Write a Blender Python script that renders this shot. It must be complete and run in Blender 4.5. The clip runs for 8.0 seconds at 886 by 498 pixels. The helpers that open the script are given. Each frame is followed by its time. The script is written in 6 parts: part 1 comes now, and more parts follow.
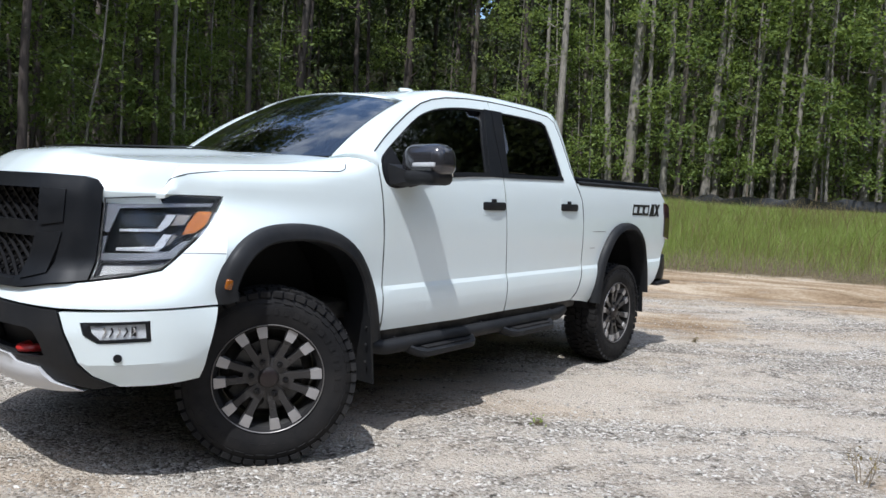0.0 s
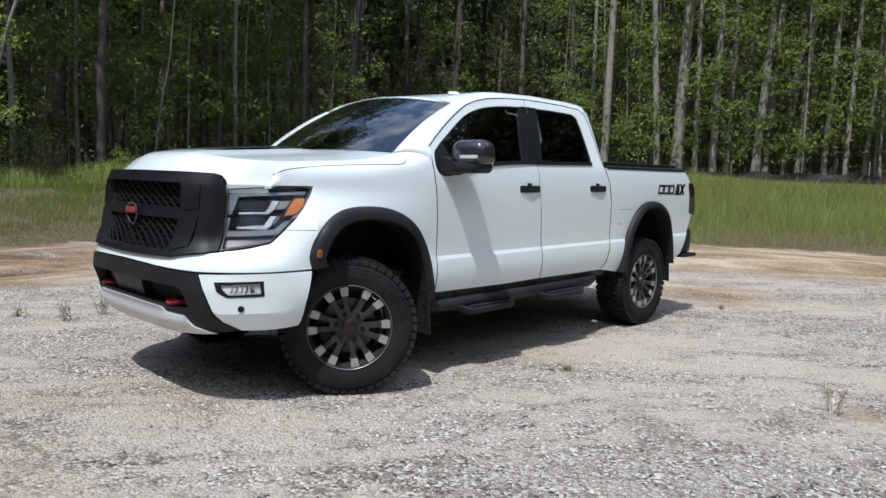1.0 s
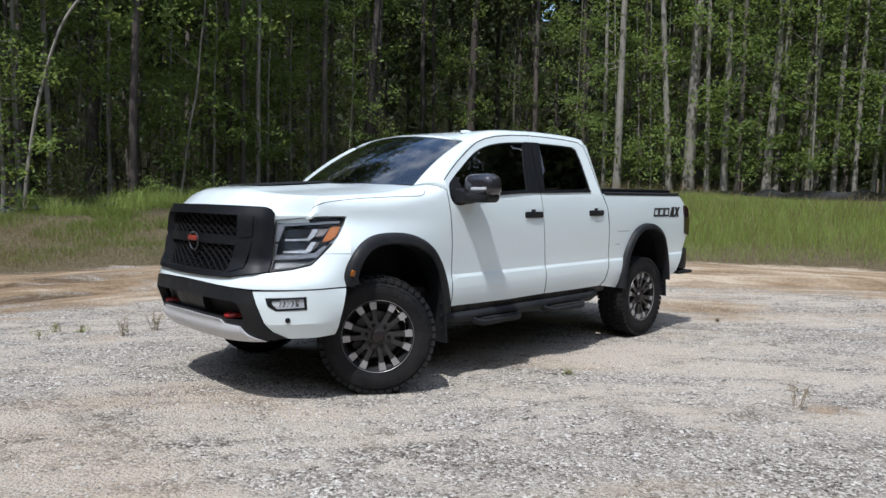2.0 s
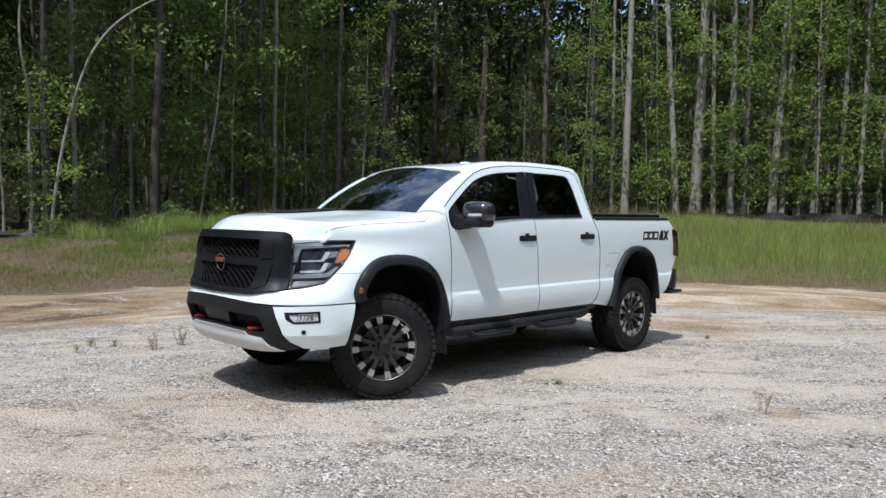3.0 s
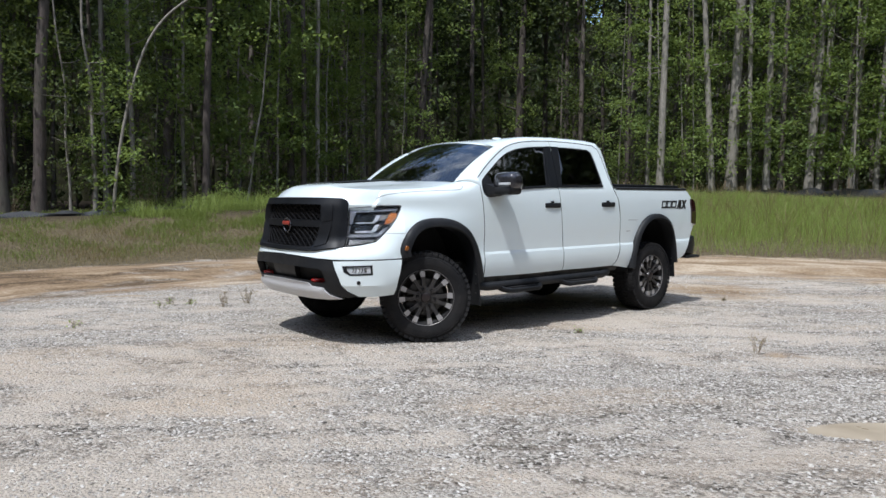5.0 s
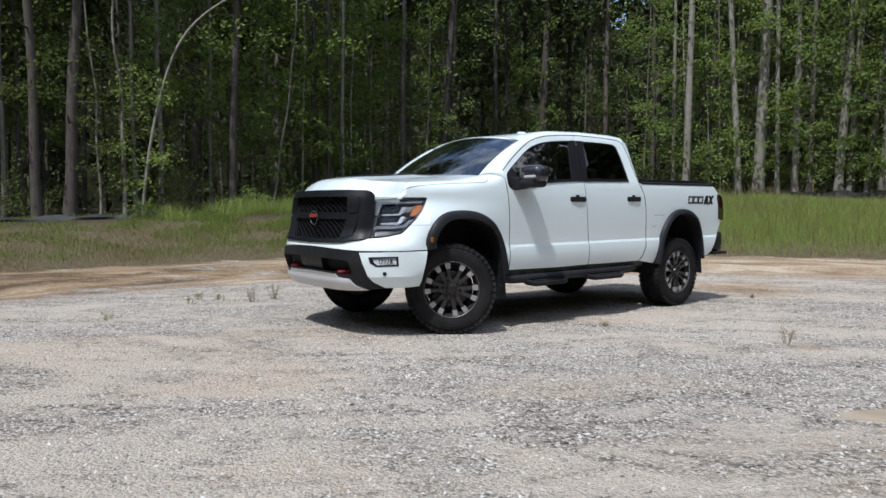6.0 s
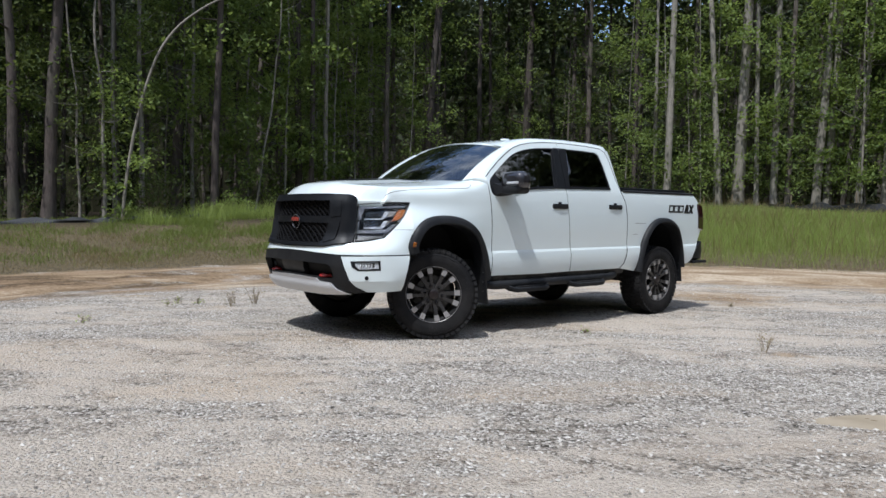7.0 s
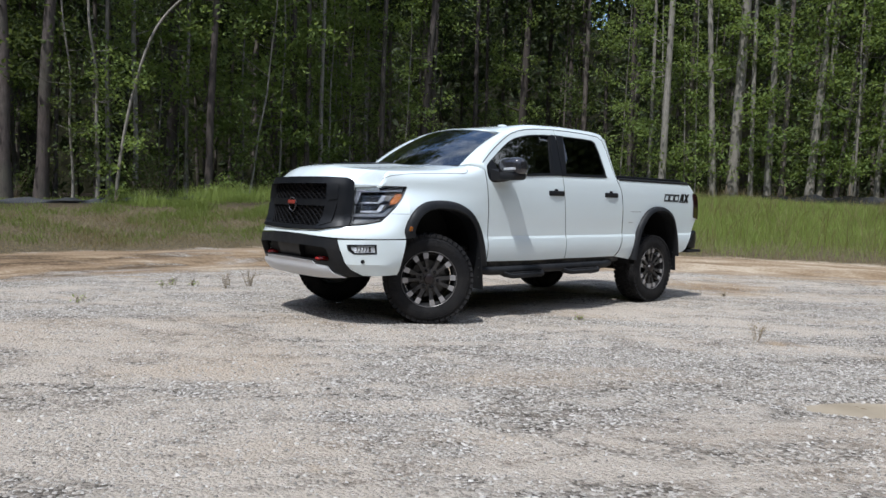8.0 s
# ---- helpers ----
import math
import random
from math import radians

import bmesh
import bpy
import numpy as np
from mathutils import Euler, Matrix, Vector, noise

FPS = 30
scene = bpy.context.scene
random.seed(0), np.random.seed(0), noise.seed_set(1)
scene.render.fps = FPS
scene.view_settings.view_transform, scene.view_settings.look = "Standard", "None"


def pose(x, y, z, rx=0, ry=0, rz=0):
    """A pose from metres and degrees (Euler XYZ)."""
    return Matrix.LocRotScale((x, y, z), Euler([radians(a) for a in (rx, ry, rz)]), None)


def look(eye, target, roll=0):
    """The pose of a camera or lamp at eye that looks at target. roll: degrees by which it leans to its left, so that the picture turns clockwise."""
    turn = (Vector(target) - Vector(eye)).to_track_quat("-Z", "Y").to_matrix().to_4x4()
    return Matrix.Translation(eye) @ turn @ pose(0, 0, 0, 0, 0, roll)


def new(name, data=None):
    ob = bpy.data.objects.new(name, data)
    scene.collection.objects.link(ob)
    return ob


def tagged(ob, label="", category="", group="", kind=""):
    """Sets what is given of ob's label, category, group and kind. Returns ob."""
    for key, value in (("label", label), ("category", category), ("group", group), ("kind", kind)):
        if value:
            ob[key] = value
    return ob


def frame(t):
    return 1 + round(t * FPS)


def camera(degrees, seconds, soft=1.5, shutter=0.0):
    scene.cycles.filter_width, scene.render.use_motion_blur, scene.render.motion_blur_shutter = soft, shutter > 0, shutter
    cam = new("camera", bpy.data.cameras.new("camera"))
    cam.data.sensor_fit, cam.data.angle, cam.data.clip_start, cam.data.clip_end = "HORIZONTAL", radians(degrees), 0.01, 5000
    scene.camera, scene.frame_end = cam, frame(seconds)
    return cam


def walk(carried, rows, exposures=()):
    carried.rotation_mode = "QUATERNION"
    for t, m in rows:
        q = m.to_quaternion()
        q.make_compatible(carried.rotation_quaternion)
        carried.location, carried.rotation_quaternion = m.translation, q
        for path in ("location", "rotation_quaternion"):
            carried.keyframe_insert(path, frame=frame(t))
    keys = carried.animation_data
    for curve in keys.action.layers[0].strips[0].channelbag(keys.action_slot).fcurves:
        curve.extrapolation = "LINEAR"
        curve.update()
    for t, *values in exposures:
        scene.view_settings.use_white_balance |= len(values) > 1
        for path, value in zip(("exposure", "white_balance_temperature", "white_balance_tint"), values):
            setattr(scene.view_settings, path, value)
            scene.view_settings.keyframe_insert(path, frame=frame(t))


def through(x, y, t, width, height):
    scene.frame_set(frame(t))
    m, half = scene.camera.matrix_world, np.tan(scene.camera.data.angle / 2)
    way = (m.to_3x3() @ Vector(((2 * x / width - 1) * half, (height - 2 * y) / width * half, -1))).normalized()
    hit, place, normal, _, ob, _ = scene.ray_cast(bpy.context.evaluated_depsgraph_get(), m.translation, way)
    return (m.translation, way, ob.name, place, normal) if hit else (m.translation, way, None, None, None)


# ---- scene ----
cam = camera(64.3, 8.0)
PATH = [
    (0, (-1.96, -3.578, 1.297), (-0.426, -2.304, 1.146), 2.4),
    (0.5, (-2.284, -3.893, 1.296), (-0.848, -2.515, 1.105), 1.9),
    (1, (-2.578, -4.175, 1.332), (-1.145, -2.795, 1.124), 1.3),
    (1.5, (-2.847, -4.437, 1.369), (-1.442, -3.027, 1.177), 0.8),
    (2.8, (-3.333, -5.066, 1.424), (-1.941, -3.633, 1.331), 0.3),
    (3, (-3.389, -5.169, 1.423), (-2.014, -3.719, 1.336), 0.4),
    (3.5, (-3.51, -5.42, 1.419), (-2.184, -3.926, 1.329), 0.8),
    (4, (-3.723, -5.628, 1.404), (-2.408, -4.124, 1.295), 0.7),
    (4.5, (-3.88, -5.8, 1.371), (-2.565, -4.299, 1.235), 0.3),
    (6, (-3.994, -5.847, 1.171), (-2.752, -4.283, 1.051), -0.2),
    (6.5, (-3.985, -5.853, 1.157), (-2.733, -4.296, 1.059), 0.1),
    (7, (-3.996, -5.85, 1.141), (-2.715, -4.317, 1.045), 0.5),
    (7.5, (-4.011, -5.85, 1.128), (-2.72, -4.326, 1.015), 1.0),
    (8, (-4.021, -5.844, 1.124), (-2.727, -4.325, 0.991), 1.4),
]
walk(cam, [(t, look(eye, target, roll)) for t, eye, target, roll in PATH], exposures=[(0, 0.15, 6090, 10), (1.5, -0.05, 6090, 10), (3, 0.07, 6090, 10), (4.5, 0.05, 6090, 10), (6, -0.08, 6090, 10), (8, -0.09, 6090, 10)])

# ---- light ----
world = bpy.data.worlds.new("world")
scene.world = world
world.use_nodes = True
_n, _l = world.node_tree.nodes, world.node_tree.links
SUN = Vector((-0.47, -0.17, 1.0)).normalized()
sky = _n.new("ShaderNodeTexSky")
sky.sky_type, sky.sun_disc = "NISHITA", False
sky.sun_elevation, sky.sun_rotation = math.asin(SUN.z), math.atan2(SUN.x, SUN.y) % (2 * math.pi)
sky.air_density, sky.dust_density = 1.0, 1.0
_n["Background"].inputs["Strength"].default_value = 0.195
# broken fair-weather cloud over the clear sky
_co = _n.new("ShaderNodeTexCoord")
_cl = _n.new("ShaderNodeTexNoise")
_cl.inputs["Scale"].default_value, _cl.inputs["Detail"].default_value, _cl.inputs["Roughness"].default_value = 2.6, 8.0, 0.58
_rp = _n.new("ShaderNodeValToRGB")
_rp.color_ramp.elements[0].position, _rp.color_ramp.elements[1].position = 0.47, 0.64
_mx = _n.new("ShaderNodeMix")
_mx.data_type = "RGBA"
_l.new(_co.outputs["Generated"], _cl.inputs["Vector"])
_l.new(_cl.outputs["Fac"], _rp.inputs["Fac"])
_l.new(_rp.outputs["Color"], _mx.inputs[0])
_l.new(sky.outputs["Color"], _mx.inputs[6])
_mx.inputs[7].default_value = (7.5, 7.7, 8.0, 1)
_l.new(_mx.outputs[2], _n["Background"].inputs["Color"])
lamp = bpy.data.lights.new("sun", "SUN")
lamp.energy, lamp.angle, lamp.color = 4.2, radians(0.53), (1.0, 0.985, 0.955)
sun = new("sun", lamp)
sun.matrix_world = look(SUN * 60, (0, 0, 0))

CENTRE = (0.0, -4.0)          # middle of the gravel clearing

# ---- materials ----
def material(name, color=(0.5, 0.5, 0.5), rough=0.5, metal=0.0, **more):
    m = bpy.data.materials.new(name)
    m.use_nodes = True
    b = m.node_tree.nodes["Principled BSDF"]
    b.inputs["Base Color"].default_value = (*color, 1)
    b.inputs["Roughness"].default_value, b.inputs["Metallic"].default_value = rough, metal
    for key, value in more.items():
        b.inputs[key.replace("_", " ")].default_value = value
    return m


class Nodes:
    """Short names for wiring a material's nodes."""

    def __init__(self, m):
        self.t = m.node_tree
        self.bsdf = self.t.nodes["Principled BSDF"]
        self.out = self.t.nodes["Material Output"]
        self.pos = self.add("ShaderNodeNewGeometry").outputs["Position"]

    def add(self, kind):
        return self.t.nodes.new(kind)

    def link(self, a, b):
        self.t.links.new(a, b)

    def noise(self, scale, detail=4.0, rough=0.55, vector=None, dist=0.0):
        n = self.add("ShaderNodeTexNoise")
        n.inputs["Scale"].default_value, n.inputs["Detail"].default_value = scale, detail
        n.inputs["Roughness"].default_value, n.inputs["Distortion"].default_value = rough, dist
        self.link(vector or self.pos, n.inputs["Vector"])
        return n.outputs["Fac"]

    def cells(self, scale, vector=None, out="Distance", randomness=1.0):
        n = self.add("ShaderNodeTexVoronoi")
        n.inputs["Scale"].default_value, n.inputs["Randomness"].default_value = scale, randomness
        self.link(vector or self.pos, n.inputs["Vector"])
        return n.outputs[out]

    def ramp(self, fac, stops):
        n = self.add("ShaderNodeValToRGB")
        e = n.color_ramp.elements
        while len(e) < len(stops):
            e.new(0.5)
        for k, (p, c) in zip(e, stops):
            k.position = p
            k.color = (*c, 1) if len(c) == 3 else c
        self.link(fac, n.inputs["Fac"])
        return n.outputs["Color"]

    def span(self, fac, a, b, lo=0.0, hi=1.0):
        n = self.add("ShaderNodeMapRange")
        for i, v in enumerate((a, b, lo, hi)):
            n.inputs[i + 1].default_value = v
        self.link(fac, n.inputs[0])
        return n.outputs[0]

    def mix(self, fac, a, b, blend="MIX"):
        n = self.add("ShaderNodeMix")
        n.data_type, n.blend_type = "RGBA", blend
        for i, v in ((0, fac), (6, a), (7, b)):
            if isinstance(v, (int, float)):
                n.inputs[i].default_value = v
            elif isinstance(v, tuple):
                n.inputs[i].default_value = (*v, 1)
            else:
                self.link(v, n.inputs[i])
        return n.outputs[2]

    def calc(self, op, a, b=0.0):
        n = self.add("ShaderNodeMath")
        n.operation = op
        for i, v in enumerate((a, b)):
            if isinstance(v, (int, float)):
                n.inputs[i].default_value = v
            else:
                self.link(v, n.inputs[i])
        return n.outputs[0]

    def attr(self, name):
        n = self.add("ShaderNodeAttribute")
        n.attribute_name = name
        return n.outputs["Fac"]

    def random(self):
        return self.add("ShaderNodeObjectInfo").outputs["Random"]

    def island(self):
        return self.add("ShaderNodeNewGeometry").outputs["Random Per Island"]

    def bump(self, height, strength=0.3, distance=0.01):
        n = self.add("ShaderNodeBump")
        n.inputs["Strength"].default_value, n.inputs["Distance"].default_value = strength, distance
        self.link(height, n.inputs["Height"])
        self.link(n.outputs["Normal"], self.bsdf.inputs["Normal"])

    def color(self, c):
        self.link(c, self.bsdf.inputs["Base Color"])

    def rough(self, c):
        self.link(c, self.bsdf.inputs["Roughness"])


def dusty(name, color, rough, metal=0.0, dust=0.15, grain=180, strength=0.05, **more):
    """A hard surface with a thin film of road dust and a fine grain."""
    m = material(name, color, rough, metal, **more)
    n = Nodes(m)
    film = n.span(n.noise(5, 6, 0.65), 0.42, 0.75, 0.0, dust)
    n.color(n.mix(film, color, (0.36, 0.32, 0.27)))
    n.rough(n.span(n.noise(9, 5), 0.3, 0.7, rough * 0.85, min(1.0, rough * 1.2)))
    if strength:
        n.bump(n.noise(grain, 3), strength, 0.002)
    return m


PAINT = dusty("white_paint", (0.755, 0.835, 0.84), 0.20, dust=0.02, strength=0.0, Coat_Weight=0.8, Coat_Roughness=0.03)
PLASTIC = dusty("black_plastic", (0.008, 0.009, 0.011), 0.55, dust=0.03, grain=420, strength=0.18, Specular_IOR_Level=0.32)
SATIN = dusty("satin_charcoal", (0.006, 0.007, 0.009), 0.42, dust=0.02, grain=300, strength=0.05, Specular_IOR_Level=0.3)
GLOSS = dusty("gloss_gunmetal", (0.055, 0.055, 0.062), 0.16, 0.55, dust=0.03, strength=0.0, Coat_Weight=0.6, Coat_Roughness=0.05)
DARK = material("cavity_black", (0.006, 0.006, 0.007), 0.8)
UNDER = dusty("chassis_black", (0.015, 0.014, 0.013), 0.6, dust=0.25)
RUBBER = dusty("tyre_rubber", (0.009, 0.009, 0.010), 0.75, dust=0.04, grain=260, strength=0.2, Specular_IOR_Level=0.25)
MESHBLACK = material("grille_mesh_black", (0.005, 0.005, 0.006), 0.6, Specular_IOR_Level=0.15)
ALLOY = dusty("machined_alloy", (0.42, 0.41, 0.41), 0.40, 0.55, dust=0.06, strength=0.0)
RIM = dusty("dark_alloy", (0.040, 0.038, 0.038), 0.30, 0.35, dust=0.03, strength=0.0)
SILVER = dusty("silver_skid_paint", (0.62, 0.63, 0.65), 0.36, 0.2, dust=0.06, strength=0.03)
CHROME = material("chrome", (0.75, 0.75, 0.77), 0.12, 1.0)
BARREL = dusty("dark_barrel", (0.010, 0.010, 0.010), 0.55, dust=0.02)
LIP = dusty("turned_rim_edge", (0.22, 0.21, 0.205), 0.4, 0.5, dust=0.05)
LAMPSHADE = material("lamp_lower_panel", (0.012, 0.0125, 0.014), 0.4)
NUT = material("black_lug_nut", (0.02, 0.02, 0.022), 0.18, 0.6)
STEEL = dusty("brake_steel", (0.07, 0.07, 0.07), 0.4, 0.8, dust=0.1)
RED = material("red_enamel", (0.40, 0.020, 0.018), 0.40, Coat_Weight=0.3)
REFLECTOR = dusty("lamp_reflector", (0.46, 0.47, 0.49), 0.26, 0.45, dust=0.02, strength=0.0)
TAUPE = material("lamp_side_reflector", (0.20, 0.185, 0.17), 0.25, 0.3)
CAP = material("hub_cap_maroon", (0.014, 0.009, 0.009), 0.35)
ORANGE = material("orange_red_badge", (0.26, 0.036, 0.024), 0.45)
AMBER = material("amber_lens", (0.235, 0.072, 0.007), 0.22, Coat_Weight=0.6)
TAIL = material("smoked_red_lens", (0.026, 0.007, 0.007), 0.08, Coat_Weight=1.0)
LAMPGREY = material("lamp_bezel_grey", (0.026, 0.027, 0.030), 0.2, 0.4)
LAMPTUBE = material("frosted_light_guide", (0.125, 0.131, 0.147), 0.3)
LAMPDARK = material("lamp_housing", (0.008, 0.0085, 0.010), 0.3)
SEAM = material("panel_seal", (0.012, 0.012, 0.012), 0.6)
STITCH = dusty("seat_cloth", (0.035, 0.033, 0.032), 0.8, dust=0.05)
DECAL = material("matt_black_film", (0.012, 0.012, 0.013), 0.42)


def glass(name, tint, rough=0.0):
    m = material(name, tint, rough)
    b = m.node_tree.nodes["Principled BSDF"]
    b.inputs["Transmission Weight"].default_value = 1.0
    b.inputs["IOR"].default_value = 1.5
    return m


TINTED = glass("tinted_glass", (0.05, 0.054, 0.060))
TINTED.node_tree.nodes["Principled BSDF"].inputs["Coat Weight"].default_value = 1.0
TINTED.node_tree.nodes["Principled BSDF"].inputs["Coat IOR"].default_value = 1.6
SCREEN = glass("windscreen_glass", (0.10, 0.13, 0.14))
SCREEN.node_tree.nodes["Principled BSDF"].inputs["Coat Weight"].default_value = 1.0
SCREEN.node_tree.nodes["Principled BSDF"].inputs["Coat IOR"].default_value = 1.9
LENS = glass("clear_lens", (0.86, 0.88, 0.90))
LENS.node_tree.nodes["Principled BSDF"].inputs["IOR"].default_value = 1.25


def ground_material():
    m = material("ground_soil", rough=0.95, Specular_IOR_Level=0.12)
    n = Nodes(m)

    def mapped(vector, turn=0.0, scale=(1, 1, 1)):
        k = n.add("ShaderNodeMapping")
        k.inputs["Rotation"].default_value = (0, 0, turn)
        k.inputs["Scale"].default_value = scale
        n.link(vector, k.inputs["Vector"])
        return k.outputs["Vector"]
    # wheels have drawn the sand out into ribbons across the clearing
    ribbon = mapped(mapped(n.pos, radians(-50)), 0.0, (1.0, 0.40, 1.0))
    big = n.noise(0.62, 6, 0.60, ribbon, 0.8)
    mid = n.noise(2.1, 7, 0.66, ribbon, 0.7)
    small = n.noise(7.0, 6, 0.7)

    def grains(scale, stops):
        tone = n.add("ShaderNodeSeparateColor")
        n.link(n.cells(scale, out="Color"), tone.inputs[0])
        return n.ramp(tone.outputs[0], stops)
    stone = grains(58, [(0.0, (0.046, 0.042, 0.037)), (0.18, (0.184, 0.161, 0.134)), (0.55, (0.380, 0.340, 0.290)), (0.84, (0.615, 0.566, 0.502)), (1.0, (0.88, 0.85, 0.80))])
    fine = grains(150, [(0.0, (0.15, 0.132, 0.110)), (0.5, (0.41, 0.364, 0.306)), (1.0, (0.69, 0.635, 0.560))])
    stone = n.mix(n.span(small, 0.42, 0.62), stone, fine)
    sand = n.ramp(n.noise(60, 6, 0.75), [(0.28, (0.375, 0.315, 0.248)), (0.50, (0.555, 0.482, 0.400)), (0.75, (0.69, 0.612, 0.522))])
    patch = n.calc("ADD", n.calc("MULTIPLY", big, 0.52), n.calc("ADD", n.calc("MULTIPLY", mid, 0.36), n.calc("MULTIPLY", small, 0.18)))
    base = n.mix(n.span(patch, 0.500, 0.560, 0.0, 0.92), stone, sand)
    # drifts of darker bare gravel, cooler in tone
    coarse = grains(58, [(0.0, (0.040, 0.035, 0.029)), (0.3, (0.140, 0.122, 0.100)), (0.7, (0.325, 0.291, 0.248)), (1.0, (0.69, 0.645, 0.580))])
    drift = n.calc("MULTIPLY", n.span(n.noise(1.3, 6, 0.64, ribbon, 1.0), 0.50, 0.60, 0.0, 0.95), n.span(n.noise(11, 6, 0.72), 0.36, 0.56))
    base = n.mix(drift, base, coarse)
    # thin dark crumbs and leaf mould caught among the stones
    mould = n.calc("MULTIPLY", n.span(n.noise(2.6, 6, 0.7, ribbon, 1.2), 0.55, 0.66), n.span(n.noise(38, 5, 0.75), 0.44, 0.62))
    base = n.mix(n.calc("MULTIPLY", mould, 0.9), base, (0.165, 0.128, 0.094))
    rust = n.span(n.noise(0.9, 5, 0.6, ribbon, 0.5), 0.53, 0.70, 0.0, 0.55)
    base = n.mix(rust, base, (0.50, 0.385, 0.270))
    # the track round the clearing: streaks and ruts follow its bend
    xyz = n.add("ShaderNodeSeparateXYZ")
    n.link(n.pos, xyz.inputs[0])
    dx, dy = n.calc("SUBTRACT", xyz.outputs[0], CENTRE[0]), n.calc("SUBTRACT", xyz.outputs[1], CENTRE[1])
    away = n.calc("SQRT", n.calc("ADD", n.calc("MULTIPLY", dx, dx), n.calc("MULTIPLY", dy, dy)))
    away = n.calc("ADD", away, n.span(n.noise(0.22, 3), 0.3, 0.7, -0.5, 0.5))
    polar = n.add("ShaderNodeCombineXYZ")
    n.link(away, polar.inputs[0])
    n.link(n.calc("MULTIPLY", n.calc("ARCTAN2", dy, dx), 2.2), polar.inputs[1])
    streak = n.noise(1.9, 5, 0.62, polar.outputs[0], 0.25)
    fleck = n.noise(16, 6, 0.72)
    tone = n.calc("ADD", n.calc("MULTIPLY", streak, 0.72), n.calc("MULTIPLY", fleck, 0.28))
    tone = n.calc("ADD", tone, n.span(xyz.outputs[0], -3.0, 8.0, -0.085, 0.005))
    orange = n.ramp(tone, [(0.37, (0.105, 0.070, 0.040)), (0.42, (0.235, 0.160, 0.094)), (0.50, (0.350, 0.252, 0.158)), (0.59, (0.56, 0.462, 0.345))])
    dirt = n.span(n.calc("ADD", n.attr("dirt"), n.calc("ADD", n.span(mid, 0.3, 0.7, -0.35, 0.35), n.span(streak, 0.3, 0.7, -0.3, 0.3))), 0.35, 0.8)
    base = n.mix(n.calc("MULTIPLY", dirt, 0.95), base, orange)
    litter = n.ramp(n.noise(14, 6, 0.7), [(0.32, (0.052, 0.043, 0.028)), (0.55, (0.155, 0.125, 0.076)), (0.75, (0.28, 0.23, 0.145))])
    turf = n.span(n.calc("ADD", n.attr("turf"), n.span(mid, 0.3, 0.7, -0.3, 0.3)), 0.4, 0.7)
    # beyond the bank the floor's colour is darkened for the wood's shade
    shaded_floor = n.ramp(n.noise(9, 5, 0.7), [(0.35, (0.020, 0.016, 0.011)), (0.7, (0.065, 0.050, 0.034))])
    litter = n.mix(n.span(away, 19.0, 21.5), litter, shaded_floor)
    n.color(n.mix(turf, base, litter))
    height = n.calc("ADD", n.calc("MULTIPLY", n.cells(58), -0.8), n.calc("MULTIPLY", n.noise(24, 7, 0.75), 1.1))
    height = n.calc("ADD", height, n.calc("MULTIPLY", n.noise(2.6, 4, 0.6, ribbon), 2.2))
    n.bump(height, 1.0, 0.022)
    return m


def leaf_material(name, dark, light, through=0.45, gloss=0.6):
    m = material(name, rough=gloss, Specular_IOR_Level=0.25)
    n = Nodes(m)
    c = n.ramp(n.calc("ADD", n.calc("MULTIPLY", n.island(), 0.6), n.calc("MULTIPLY", n.random(), 0.4)), [(0.1, dark), (0.55, tuple((a + b) / 2 for a, b in zip(dark, light))), (0.95, light)])
    n.color(c)
    tr = n.add("ShaderNodeBsdfTranslucent")
    n.link(n.mix(0.5, c, (light[0] * 1.3, light[1] * 1.25, light[2] * 0.8)), tr.inputs["Color"])
    mx = n.add("ShaderNodeMixShader")
    mx.inputs[0].default_value = through
    n.link(n.bsdf.outputs[0], mx.inputs[1])
    n.link(tr.outputs[0], mx.inputs[2])
    n.link(mx.outputs[0], n.out.inputs["Surface"])
    return m


def bark_material(name, dark, light):
    m = material(name, rough=0.9, Specular_IOR_Level=0.2)
    n = Nodes(m)
    co = n.add("ShaderNodeTexCoord").outputs["Object"]
    mp = n.add("ShaderNodeMapping")
    mp.inputs["Scale"].default_value = (1, 1, 0.16)
    n.link(co, mp.inputs["Vector"])
    v = mp.outputs["Vector"]
    grain = n.noise(22, 8, 0.7, v, 0.5)
    tint = n.noise(1.1, 3, 0.6)
    c = n.ramp(grain, [(0.30, dark), (0.52, tuple((a + b) / 2 for a, b in zip(dark, light))), (0.72, light)])
    c = n.mix(n.span(tint, 0.45, 0.7, 0, 0.5), c, (0.10, 0.105, 0.075))
    n.color(n.mix(n.calc("MULTIPLY", n.random(), 0.45), c, dark))
    n.bump(grain, 0.6, 0.03)
    return m


GROUND = ground_material()
LEAF = leaf_material("broad_leaf", (0.070, 0.116, 0.034), (0.285, 0.368, 0.110), 0.5)
# darker copy of the broad leaf, with the wood's shade in its greens
LEAFDARK = leaf_material("leaf_in_shade", (0.050, 0.074, 0.024), (0.128, 0.165, 0.050), 0.45)
NEEDLE = leaf_material("pine_needle", (0.034, 0.048, 0.022), (0.096, 0.120, 0.050), 0.3)
GRASS = leaf_material("tall_grass", (0.165, 0.230, 0.055), (0.37, 0.45, 0.135), 0.45, 0.55)
# duller short grass, also darkened for the trees' shade on the left bank
TURF = leaf_material("short_grass_in_shade", (0.100, 0.145, 0.030), (0.235, 0.290, 0.075), 0.4, 0.5)
HAY = leaf_material("dry_grass", (0.17, 0.132, 0.06), (0.34, 0.285, 0.155), 0.35, 0.6)
